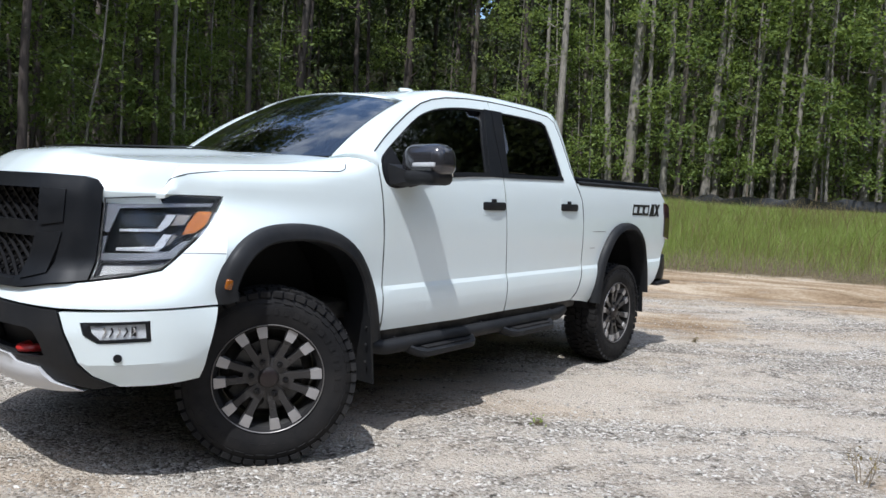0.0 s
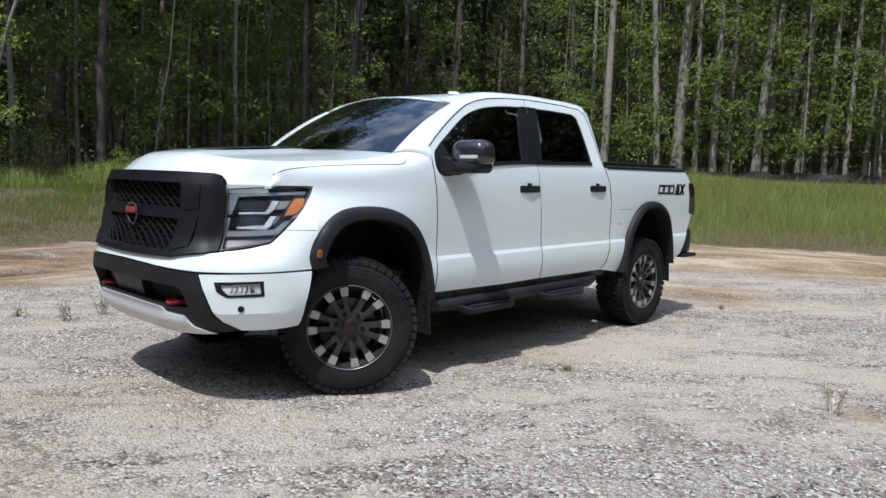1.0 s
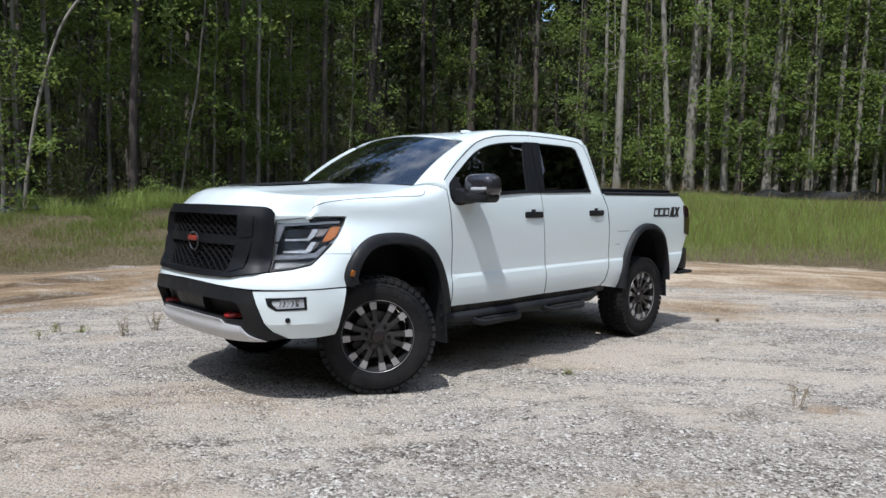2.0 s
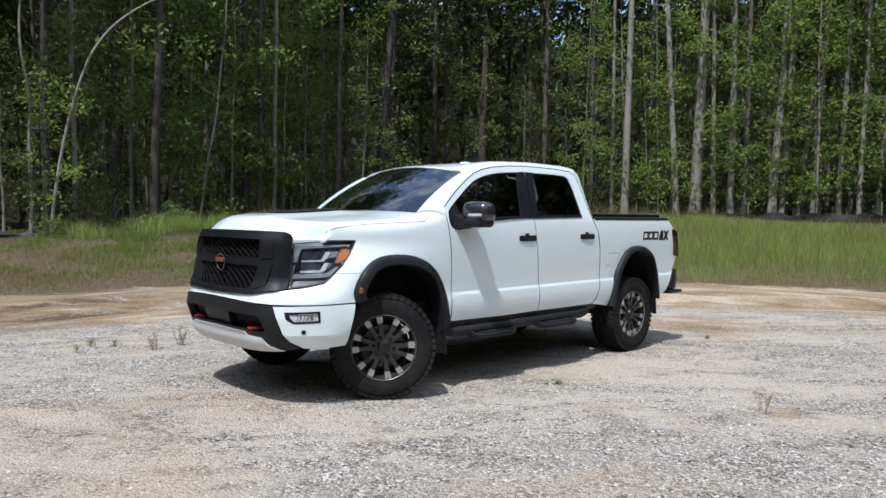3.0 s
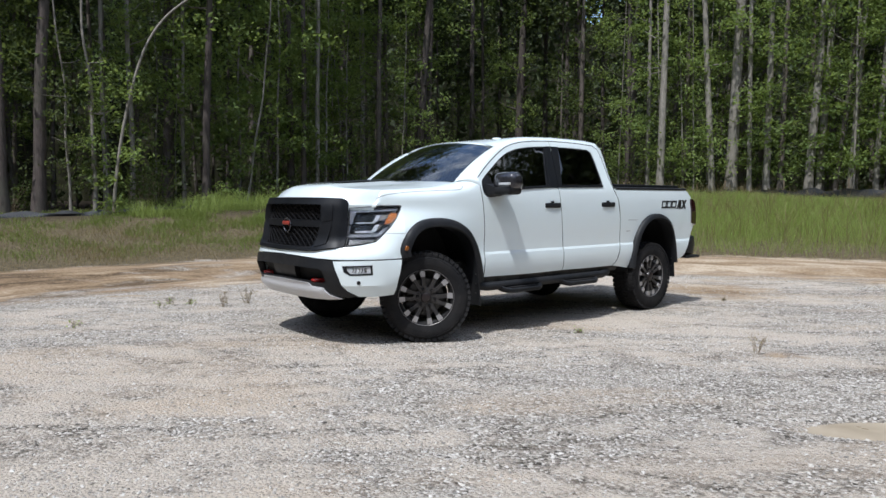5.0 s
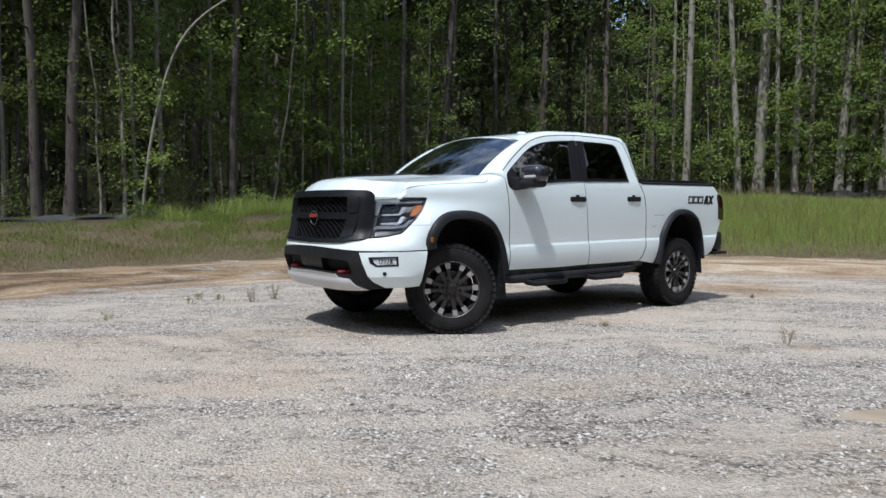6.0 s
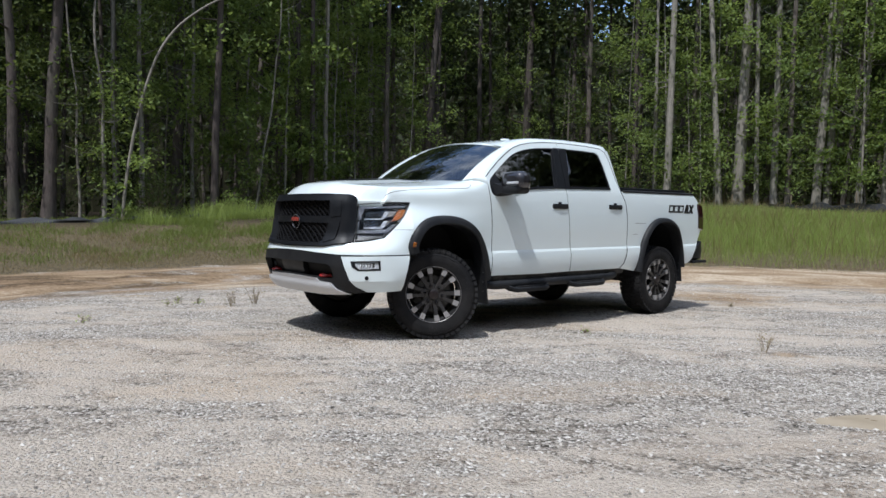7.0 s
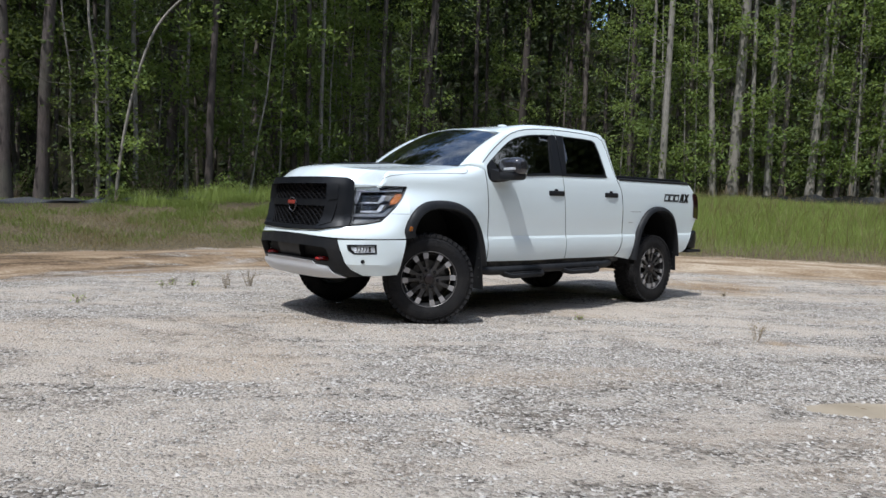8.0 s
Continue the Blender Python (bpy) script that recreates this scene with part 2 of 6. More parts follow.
# dark brown pine bark, with the shade on the inner trunks mixed in
UMBER = bark_material("pine_bark_in_shade", (0.050, 0.041, 0.037), (0.165, 0.135, 0.120))
BARK = bark_material("pine_bark", (0.090, 0.073, 0.062), (0.245, 0.210, 0.185))
PALE = bark_material("pale_bark", (0.180, 0.162, 0.138), (0.415, 0.380, 0.330))
TWIG = bark_material("dry_twig", (0.145, 0.11, 0.07), (0.34, 0.27, 0.18))
CLOTH = dusty("silt_cloth", (0.020, 0.022, 0.025), 0.5, dust=0.04, grain=90, strength=0.3)
WOOD = bark_material("stake_wood", (0.13, 0.10, 0.07), (0.32, 0.26, 0.19))

# ---- mesh tools ----
placed = {}


class Shape:
    """A growing list of points and faces."""

    def __init__(self):
        self.v, self.f = [], []

    def add(self, verts, faces):
        k = len(self.v)
        self.v += [tuple(p) for p in verts]
        self.f += [tuple(i + k for i in q) for q in faces]
        return self

    def tube(self, path, radii, n=8, caps=True):
        path = [Vector(p) for p in path]
        k, up = len(path), None
        verts, faces = [], []
        for i, p in enumerate(path):
            d = (path[min(i + 1, k - 1)] - path[max(i - 1, 0)]).normalized()
            if up is None:
                up = d.orthogonal().normalized()
            up = (up - d * up.dot(d)).normalized()
            side = d.cross(up)
            r = radii[i] if isinstance(radii, (list, tuple)) else radii
            for j in range(n):
                a = 2 * math.pi * j / n
                verts.append(p + (up * math.cos(a) + side * math.sin(a)) * r)
        for i in range(k - 1):
            for j in range(n):
                faces.append((i * n + j, i * n + (j + 1) % n, (i + 1) * n + (j + 1) % n, (i + 1) * n + j))
        if caps:
            faces += [tuple(range(n))[::-1], tuple((k - 1) * n + j for j in range(n))]
        return self.add(verts, faces)

    def grid(self, rows, close=False):
        """Rows of points of one length, joined into quads."""
        n = len(rows[0])
        faces = []
        for i in range(len(rows) - 1):
            for j in range(n if close else n - 1):
                faces.append((i * n + j, i * n + (j + 1) % n, (i + 1) * n + (j + 1) % n, (i + 1) * n + j))
        return self.add([p for r in rows for p in r], faces)

    def lathe(self, profile, n=48):
        """Profile of (radius, y), turned about the y axis."""
        rows = []
        for i in range(n):
            a = 2 * math.pi * i / n
            rows.append([(r * math.cos(a), y, r * math.sin(a)) for r, y in profile])
        k = len(profile)
        faces = [(i * k + j, i * k + j + 1, (i + 1) % n * k + j + 1, (i + 1) % n * k + j) for i in range(n) for j in range(k - 1)]
        return self.add([p for r in rows for p in r], faces)

    def block(self, size, m=None, bevel=0.0, seg=2, taper=(1, 1)):
        """A box of that size about m, its edges rounded; taper narrows its top in x and y."""
        bm = bmesh.new()
        bmesh.ops.create_cube(bm, size=1)
        for q in bm.verts:
            t = q.co.z + 0.5
            q.co = Vector((q.co.x * size[0] * (1 + (taper[0] - 1) * t), q.co.y * size[1] * (1 + (taper[1] - 1) * t), q.co.z * size[2]))
        if bevel:
            bmesh.ops.bevel(bm, geom=bm.edges[:], offset=bevel, segments=seg, profile=0.5, affect="EDGES", clamp_overlap=True)
        m = m or Matrix()
        bm.verts.index_update()
        self.add([m @ q.co for q in bm.verts], [[q.index for q in f.verts] for f in bm.faces])
        bm.free()
        return self

    def moved(self, m):
        self.v = [tuple(m @ Vector(p)) for p in self.v]
        return self

    def mesh(self, name, mat, smooth=40, tidy=True):
        me = bpy.data.meshes.new(name)
        me.from_pydata(self.v, [], self.f)
        if tidy:
            bm = bmesh.new()
            bm.from_mesh(me)
            bmesh.ops.recalc_face_normals(bm, faces=bm.faces[:])
            bm.to_mesh(me)
            bm.free()
        if smooth:
            me.polygons.foreach_set("use_smooth", [True] * len(me.polygons))
            me.set_sharp_from_angle(angle=radians(smooth))
        if mat:
            me.materials.append(mat)
        me.update()
        return me


def part(name, shape, mat, parent, label="", at=None, smooth=40):
    """Links a shape (or a mesh made before) as one mesh under a thing or a part."""
    me = shape if isinstance(shape, bpy.types.Mesh) else shape.mesh(name, mat, smooth)
    ob = new(name, me)
    at = at or Matrix()
    if parent:
        ob.parent = parent
        ob.matrix_parent_inverse = placed[parent].inverted()
    ob.matrix_basis = at
    placed[ob] = at
    if me.materials and me.materials[0] and me.materials[0].name in ("clear_lens", "windscreen_glass", "tinted_glass"):
        ob.visible_shadow = False
    return tagged(ob, label)


def thing(name, at, label, category, group="", kind=""):
    """An empty at a thing's base, which carries its parts."""
    ob = new(name)
    ob.empty_display_size = 0.2
    ob.matrix_basis = at
    placed[ob] = at
    return tagged(ob, label, category, group, kind)


def inside(p, poly):
    x, y = p
    hit = False
    for (x0, y0), (x1, y1) in zip(poly, poly[1:] + poly[:1]):
        if (y0 > y) != (y1 > y) and x < (x1 - x0) * (y - y0) / (y1 - y0) + x0:
            hit = not hit
    return hit


def dense(poly, step):
    out = []
    for (x0, y0), (x1, y1) in zip(poly, poly[1:] + poly[:1]):
        k = max(1, int(math.hypot(x1 - x0, y1 - y0) / step))
        out += [(x0 + (x1 - x0) * i / k, y0 + (y1 - y0) * i / k) for i in range(k)]
    return out


def curve(points, k=6, closed=False):
    """A smooth line through the points."""
    p = [np.array(q, float) for q in points]
    p = [p[-1]] + p + [p[0], p[1]] if closed else [2 * p[0] - p[1]] + p + [2 * p[-1] - p[-2]]
    out = []
    for i in range(len(p) - 3):
        p0, p1, p2, p3 = p[i:i + 4]
        for j in range(k):
            t = j / k
            out.append(tuple(0.5 * (2 * p1 + (p2 - p0) * t + (2 * p0 - 5 * p1 + 4 * p2 - p3) * t * t + (3 * p1 - p0 - 3 * p2 + p3) * t ** 3)))
    if not closed:
        out.append(tuple(p[-2]))
    return out


def skin(outline, place, step=0.04, thick=0.02, holes=(), proud=0.0, scale=(1, 1), solid=False, creases=()):
    """A panel: a closed outline in two surface coordinates, filled, laid on the surface by place(a, b, depth), with folded edges."""
    from mathutils.geometry import delaunay_2d_cdt
    loops = [dense(list(p), step) for p in (outline, *holes)]
    verts, edges = [], []
    for lp in loops:
        k = len(verts)
        verts += [Vector(p) for p in lp]
        edges += [(k + i, k + (i + 1) % len(lp)) for i in range(len(lp))]
    lines = []
    for level in creases:
        row = [(x, level) for x in np.arange(min(p[0] for p in loops[0]), max(p[0] for p in loops[0]), step)]
        row = [p for p in row if inside(p, loops[0]) and not any(inside(p, h) for h in loops[1:])]
        k = len(verts)
        verts += [Vector(p) for p in row]
        edges += [(k + i, k + i + 1) for i in range(len(row) - 1) if row[i + 1][0] - row[i][0] < step * 1.5]
        lines.append(row)
    xs, ys = [p[0] for p in loops[0]], [p[1] for p in loops[0]]
    sx, sy = step * scale[0], step * scale[1]
    i = min(xs) + sx / 2
    while i < max(xs):
        j = min(ys) + sy / 2
        while j < max(ys):
            if inside((i, j), loops[0]) and not any(inside((i, j), h) for h in loops[1:]):
                near = min((i - p[0]) ** 2 / scale[0] ** 2 + (j - p[1]) ** 2 / scale[1] ** 2 for lp in loops + lines for p in lp)
                if near > (0.45 * step) ** 2:
                    verts.append(Vector((i, j)))
            j += sy
        i += sx
    v2, _, f2, _, _, _ = delaunay_2d_cdt(verts, edges, [], 0, 1e-6)
    faces = []
    for f in f2:
        c = sum((v2[k] for k in f), Vector((0, 0))) / len(f)
        if inside(c, loops[0]) and not any(inside(c, h) for h in loops[1:]):
            faces.append(tuple(f))
    s = Shape()
    s.add([place(p[0], p[1], -proud) for p in v2], faces)
    if solid:
        s.add([place(p[0], p[1], thick) for p in v2], [f[::-1] for f in faces])
    for lp in loops:
        k = len(lp)
        s.add([place(p[0], p[1], -proud) for p in lp] + [place(p[0], p[1], thick) for p in lp], [(i, (i + 1) % k, k + (i + 1) % k, k + i) for i in range(k)])
    bm = bmesh.new()
    me = bpy.data.meshes.new("tmp")
    me.from_pydata(s.v, [], s.f)
    bm.from_mesh(me)
    bmesh.ops.remove_doubles(bm, verts=bm.verts[:], dist=1e-5)
    bmesh.ops.recalc_face_normals(bm, faces=bm.faces[:])
    out = Shape()
    bm.verts.index_update()
    out.add([q.co for q in bm.verts], [[q.index for q in f.verts] for f in bm.faces])
    bm.free()
    bpy.data.meshes.remove(me)
    return out

# ---- land ----
GRAVEL_R, GRASS_R = 8.7, 12.4


def smooth(a, b, v):
    t = min(1.0, max(0.0, (v - a) / (b - a)))
    return t * t * (3 - 2 * t)


POOL = (0.45, -4.46)         # middle of the muddy puddle


def pool(x, y):
    """Squared distance from the puddle's middle, 1 at its shore."""
    dx, dy = x - POOL[0], y - POOL[1]
    return ((dx * 0.745 - dy * 0.667) / 0.46) ** 2 + ((dx * 0.667 + dy * 0.745) / 0.19) ** 2


def land(x, y):
    """Height of the ground: a flat clearing with ruts, ringed by a low grassy bank."""
    r = math.hypot(x - CENTRE[0], y - CENTRE[1])
    a = math.atan2(y - CENTRE[1], x - CENTRE[0])
    edge = 0.5 * noise.noise((2.2 * math.cos(a), 2.2 * math.sin(a), 3.1))
    right = smooth(0.2, 1.0, math.cos(a - 0.45))
    z = (0.78 + 0.42 * right) * smooth(GRASS_R + edge, 22.5, r)
    z += 0.30 * noise.noise((x * 0.05, y * 0.05, 8)) * smooth(24, 40, r)
    z -= 0.016 * (min(4.5, max(-4.0, x)) - 1.2) * (1 - smooth(7.0, 10.5, r))
    calm = smooth(0.6, 2.2, math.hypot(x - 1.8, (y) * 1.4) - 1.2)
    z += 0.018 * noise.noise((x * 0.9, y * 0.9, 0)) * calm + 0.007 * noise.noise((x * 3.1, y * 3.1, 5)) * (0.3 + 0.7 * calm)
    z -= 0.07 * math.exp(-((r - 9.9 - edge) / 0.32) ** 2) + 0.06 * math.exp(-((r - 11.5 - edge) / 0.30) ** 2) - 0.035 * math.exp(-((r - 10.7 - edge) / 0.3) ** 2)
    z -= 0.045 * math.exp(-pool(x, y) ** 2)
    return z


def build_ground():
    rings = [0.0]
    while rings[-1] < 15:
        rings.append(rings[-1] + 0.11)
    while rings[-1] < 4000:
        rings.append(rings[-1] * 1.05 + 0.1)
    n = 288
    s = Shape()
    rows = []
    for r in rings:
        rows.append([(CENTRE[0] + r * math.cos(2 * math.pi * i / n), CENTRE[1] + r * math.sin(2 * math.pi * i / n)) for i in range(n)])
    s.grid([[(x, y, land(x, y) if r < 300 else 1.0) for x, y in row] for r, row in zip(rings, rows)], close=True)
    me = s.mesh("ground", GROUND, 0, tidy=False)
    me.polygons.foreach_set("use_smooth", [True] * len(me.polygons))
    dirt = me.attributes.new("dirt", "FLOAT", "POINT")
    turf = me.attributes.new("turf", "FLOAT", "POINT")
    dv, tv = [], []
    for x, y, z in s.v:
        r = math.hypot(x - CENTRE[0], y - CENTRE[1])
        a = math.atan2(y - CENTRE[1], x - CENTRE[0])
        e = 0.5 * noise.noise((2.2 * math.cos(a), 2.2 * math.sin(a), 3.1))
        g = 0.9 * noise.noise((1.6 * math.cos(a), 1.6 * math.sin(a), 9.1))
        pit = math.exp(-0.5 * pool(x, y))
        st = 0.5 + 1.1 * noise.noise((r * 1.5, a * 2.5, 3)) + 0.35 * noise.noise((r * 2.6, a * 9.0, 7))
        spill = 1.05 * math.exp(-((x - 6.0) / 1.1) ** 2 - ((y + 0.5) / 0.85) ** 2) + 0.7 * math.exp(-((x - 2.12) / 0.28) ** 2 - ((y + 3.2) / 0.2) ** 2)
        dv.append(max(spill, smooth(GRAVEL_R - 2.5 + g, GRAVEL_R + 1.3 + g, r) * (0.72 + 0.5 * min(1.0, max(0.0, st))), 0.35 * pit))
        tv.append(smooth(GRASS_R - 0.2 + e, GRASS_R + 1.3 + e, r))
    dirt.data.foreach_set("value", dv)
    turf.data.foreach_set("value", tv)
    tagged(new("ground", me), "pale gravel and sandy earth clearing ringed by a dirt track", "ground", kind="structure")


build_ground()


def scatter_stones(count, seed):
    """Loose gravel over the part of the clearing before the truck."""
    rng = random.Random(seed)
    s = Shape()
    base = [(1, 0, 0), (-1, 0, 0), (0, 1, 0), (0, -1, 0), (0, 0, 1)]
    tris = [(0, 2, 4), (2, 1, 4), (1, 3, 4), (3, 0, 4)]
    made = 0
    while made < count:
        x, y = rng.uniform(-4.2, 8.0), rng.uniform(-6.2, 5.5)
        r = math.hypot(x - CENTRE[0], y - CENTRE[1])
        d = noise.noise((x * 0.55, y * 0.55, 2.0)) + 0.6 * noise.noise((x * 2.1, y * 2.1, 4.0))
        near = math.exp(-max(0.0, math.hypot(x + 0.5, y + 3.5) - 1.5) / 3.0)
        if r > GRAVEL_R or rng.random() > (0.25 + 0.75 * near) * (0.35 + 0.9 * max(0.0, d + 0.25)):
            continue
        q = rng.lognormvariate(-5.2, 0.40)
        q = min(q, 0.015)
        m = Matrix.Translation((x, y, land(x, y) + q * 0.15)) @ Euler((rng.uniform(-.5, .5), rng.uniform(-.5, .5), rng.uniform(0, 6.3))).to_matrix().to_4x4()
        sc = (q * rng.uniform(0.8, 1.3), q * rng.uniform(0.7, 1.0), q * rng.uniform(0.45, 0.8))
        s.add([m @ Vector((p[0] * sc[0] + rng.uniform(-.2, .2) * q, p[1] * sc[1] + rng.uniform(-.2, .2) * q, p[2] * sc[2])) for p in base], tris)
        made += 1
    tagged(new("gravel", s.mesh("gravel", STONE, 0, tidy=False)), "loose pale grey and tan gravel stones strewn on the clearing", "gravel", kind="stuff")


STONE = material("gravel_stone", rough=0.85, Specular_IOR_Level=0.25)
_k = Nodes(STONE)
_k.color(_k.mix(_k.span(_k.noise(90, 3), 0.3, 0.7, 0, 0.35), _k.ramp(_k.island(), [(0.0, (0.09, 0.085, 0.075)), (0.25, (0.28, 0.262, 0.235)), (0.65, (0.50, 0.472, 0.43)), (1.0, (0.66, 0.63, 0.585))]), (0.46, 0.41, 0.35)))
scatter_stones(80000, 5)


# ---- grass ----
def blades(name, label, mat, count, seed, area, tall, wide, keep):
    """Grass blades, each three bent faces; keep(x, y) gives how thick they stand."""
    rng = random.Random(seed)
    v, f = [], []
    made = tries = 0
    while made < count and tries < count * 30:
        tries += 1
        x, y = rng.uniform(area[0], area[1]), rng.uniform(area[2], area[3])
        k = keep(x, y)
        if rng.random() > k:
            continue
        h = rng.uniform(*tall) * (0.55 + 0.45 * k) * (1.0 - 0.62 * smooth(17.5, 21.5, x) * (1 - smooth(3.5, 8.0, y)))
        a = rng.uniform(0, 6.283)
        lean = rng.uniform(0.1, 0.8) * h
        w = rng.uniform(*wide)
        dx, dy = math.cos(a), math.sin(a)
        b = rng.uniform(0, 6.283)
        ex, ey = math.cos(b) * w / 2, math.sin(b) * w / 2
        z = land(x, y) - 0.02
        i = len(v)
        for t, q in ((0, 1.0), (0.6, 0.8)):
            cx, cy, cz = x + dx * lean * t * t, y + dy * lean * t * t, z + h * t * (1 - 0.12 * t)
            v += [(cx - ex * q, cy - ey * q, cz), (cx + ex * q, cy + ey * q, cz)]
        v.append((x + dx * lean, y + dy * lean, z + h * 0.9))
        f += [(i, i + 1, i + 3, i + 2), (i + 2, i + 3, i + 4)]
        made += 1
    me = bpy.data.meshes.new(name)
    me.from_pydata(v, [], f)
    me.materials.append(mat)
    tagged(new(name, me), label, "grass", kind="stuff")


def bank(x, y, inner, outer):
    r = math.hypot(x - CENTRE[0], y - CENTRE[1])
    a = math.atan2(y - CENTRE[1], x - CENTRE[0])
    e = 0.5 * noise.noise((2.2 * math.cos(a), 2.2 * math.sin(a), 3.1))
    e += 0.45 * noise.noise((x * 0.8, y * 0.8, 17)) + 0.25 * noise.noise((x * 2.9, y * 2.9, 19))
    return smooth(inner + e - 0.6, inner + e + 1.3, r) * (1 - smooth(outer - 1.0, outer + 1.5, r))


def clumps(x, y, q=0.7):
    return max(0.0, min(1.0, 0.62 + 1.1 * noise.noise((x * q, y * q, 1)) + 0.5 * noise.noise((x * 2.7, y * 2.7, 6))))


blades("tall_grass", "lush light green tall grass on the bank below the trees", GRASS, 190000, 11, (9, 26, -9, 14), (0.22, 0.66), (0.004, 0.009),
       lambda x, y: (0.35 + 0.65 * bank(x, y, GRASS_R + 2.6, 25.5)) * bank(x, y, GRASS_R + 1.0, 25.5) * (0.45 + 0.55 * clumps(x, y)))
blades("grass", "short green grass mixed with weeds on the bank", TURF, 90000, 12, (-9, 16, 7, 21), (0.06, 0.30), (0.005, 0.013),
       lambda x, y: bank(x, y, GRASS_R + 1.7, 22.0) * clumps(x, y) ** 1.6 * (0.35 + 0.65 * smooth(-1, 6, x)))
blades("dry_grass", "straw-coloured dry grass along the edge of the track", HAY, 34000, 13, (-9, 16, 6, 19), (0.03, 0.17), (0.005, 0.012),
       lambda x, y: bank(x, y, GRASS_R + 0.5, 18.5) * (1.0 - 0.75 * clumps(x + 9, y)) * (1.0 - 0.5 * smooth(3, 9, x)))
blades("dry_grass", "straw-coloured dry grass at the foot of the bank", HAY, 32000, 14, (8, 25, -9, 10), (0.03, 0.17), (0.005, 0.012),
       lambda x, y: bank(x, y, GRASS_R - 0.1, 14.6) * 0.5 * clumps(x, y, 1.6) + 0.40 * bank(x, y, 15, 25) * clumps(x + 5, y + 3, 0.35))

blades("grass_stalk", "pale dry stalks and seed heads standing in the tall grass", HAY, 9000, 15, (12, 25, -9, 13), (0.60, 1.30), (0.006, 0.012),
       lambda x, y: bank(x, y, GRASS_R + 2.0, 25.0) * clumps(x + 3, y + 8, 0.5) * 0.8)
blades("grass_stalk", "tall pale grass at the foot of the trees", GRASS, 5000, 16, (2.5, 12, 15.2, 18.5), (0.35, 0.85), (0.006, 0.012),
       lambda x, y: clumps(x + 2, y + 4, 0.8) ** 2 * 0.8)

# ---- trees ----
def leaf_spray(v, f, rng, centre, spread, count, size, flat=0.35):
    """Pointed leaves about a twig's end."""
    for _ in range(count):
        p = Vector((rng.gauss(0, spread), rng.gauss(0, spread), rng.gauss(0, spread * flat))) + centre
        a, b, c = rng.uniform(0, 6.283), rng.gauss(0, 0.75), rng.gauss(-0.3, 0.65)
        q = Euler((b, c, a)).to_matrix()
        s = size * rng.uniform(0.6, 1.3)
        i = len(v)
        v += [tuple(p + q @ Vector(o)) for o in ((0, 0, 0), (s * 0.55, s * 0.30, 0.04 * s), (s * 1.15, 0, -0.12 * s), (s * 0.55, -s * 0.30, 0.04 * s))]
        f.append((i, i + 1, i + 2, i + 3))


def crown_mesh(name, seed, mat, low, high, reach, sprays, leaves, size, spread=0.28):
    """A crown of leafy twigs about a trunk that stands on the origin."""
    rng = random.Random(seed)
    v, f = [], []
    for k in range(sprays):
        t = rng.random()
        z = low + (high - low) * t
        a = rng.uniform(0, 6.283)
        r = reach * math.sqrt(rng.random()) * (0.55 + 0.9 * t * (1.3 - t))
        leaf_spray(v, f, rng, Vector((r * math.cos(a), r * math.sin(a), z + rng.gauss(0, 0.15))), spread * rng.uniform(0.7, 1.5), leaves, size)
    me = bpy.data.meshes.new(name)
    me.from_pydata(v, [], f)
    me.materials.append(mat)
    return me


def layered_crown(name, seed, mat, low, high, reach, boughs, size, flat=0.36, leaves=10):
    """Leaves along level, drooping boughs, with gaps between the layers."""
    rng = random.Random(seed)
    v, f = [], []
    for k in range(boughs):
        t = (k + rng.random()) / boughs
        z = low + (high - low) * t
        a = rng.uniform(0, 6.283)
        ln = reach * rng.uniform(0.45, 1.1)
        rise, n = rng.uniform(-0.45, 0.95), rng.randint(3, 7)
        for j in range(n):
            q = (j + 1.2) / (n + 0.2)
            side = rng.gauss(0, 0.22 * ln * q)
            p = Vector((ln * q * math.cos(a) - side * math.sin(a), ln * q * math.sin(a) + side * math.cos(a), z + rise * ln * q - 0.22 * ln * q * q))
            leaf_spray(v, f, rng, p, rng.uniform(0.13, 0.25) * (size / 0.12), leaves, size, flat)
    me = bpy.data.meshes.new(name)
    me.from_pydata(v, [], f)
    me.materials.append(mat)
    return me


def trunk_shape(rng, r, height, lean, bend=0.12, sides=10, twigs=7, bow=None):
    """A tapered, slightly crooked trunk with a flared foot and a few thin limbs."""
    k = 16
    ph, pw = rng.uniform(0, 6.28), rng.uniform(0.5, 1.2)
    path, rad = [], []
    for i in range(k + 1):
        t = i / k
        z = height * t
        w = bend * math.sin(t * 6.0 * pw + ph) * t + 0.04 * math.sin(t * 17 + ph)
        x, y = lean[0] * z + w, lean[1] * z + 0.7 * w
        if bow:
            x, y = x + bow[0] * t ** 2.6, y + bow[1] * t ** 2.6
            z -= bow[2] * t ** 4
        path.append((x, y, z - 0.15 if i == 0 else z))
        rad.append(r * (1.0 - 0.60 * t) * (1.28 if i == 0 else 1.0))
    s = Shape().tube(path, rad, sides)
    for _ in range(twigs):
        i = rng.randint(4, k - 1)
        p, a, ln = Vector(path[i]), rng.uniform(0, 6.28), rng.uniform(0.5, 1.6)
        d = Vector((math.cos(a), math.sin(a), rng.uniform(-0.1, 0.6)))
        s.tube([p, p + d * ln * 0.5, p + d * ln + Vector((0, 0, 0.15 * ln))], [rad[i] * 0.28 + 0.006, rad[i] * 0.16 + 0.004, 0.004], 5)
    return s, path


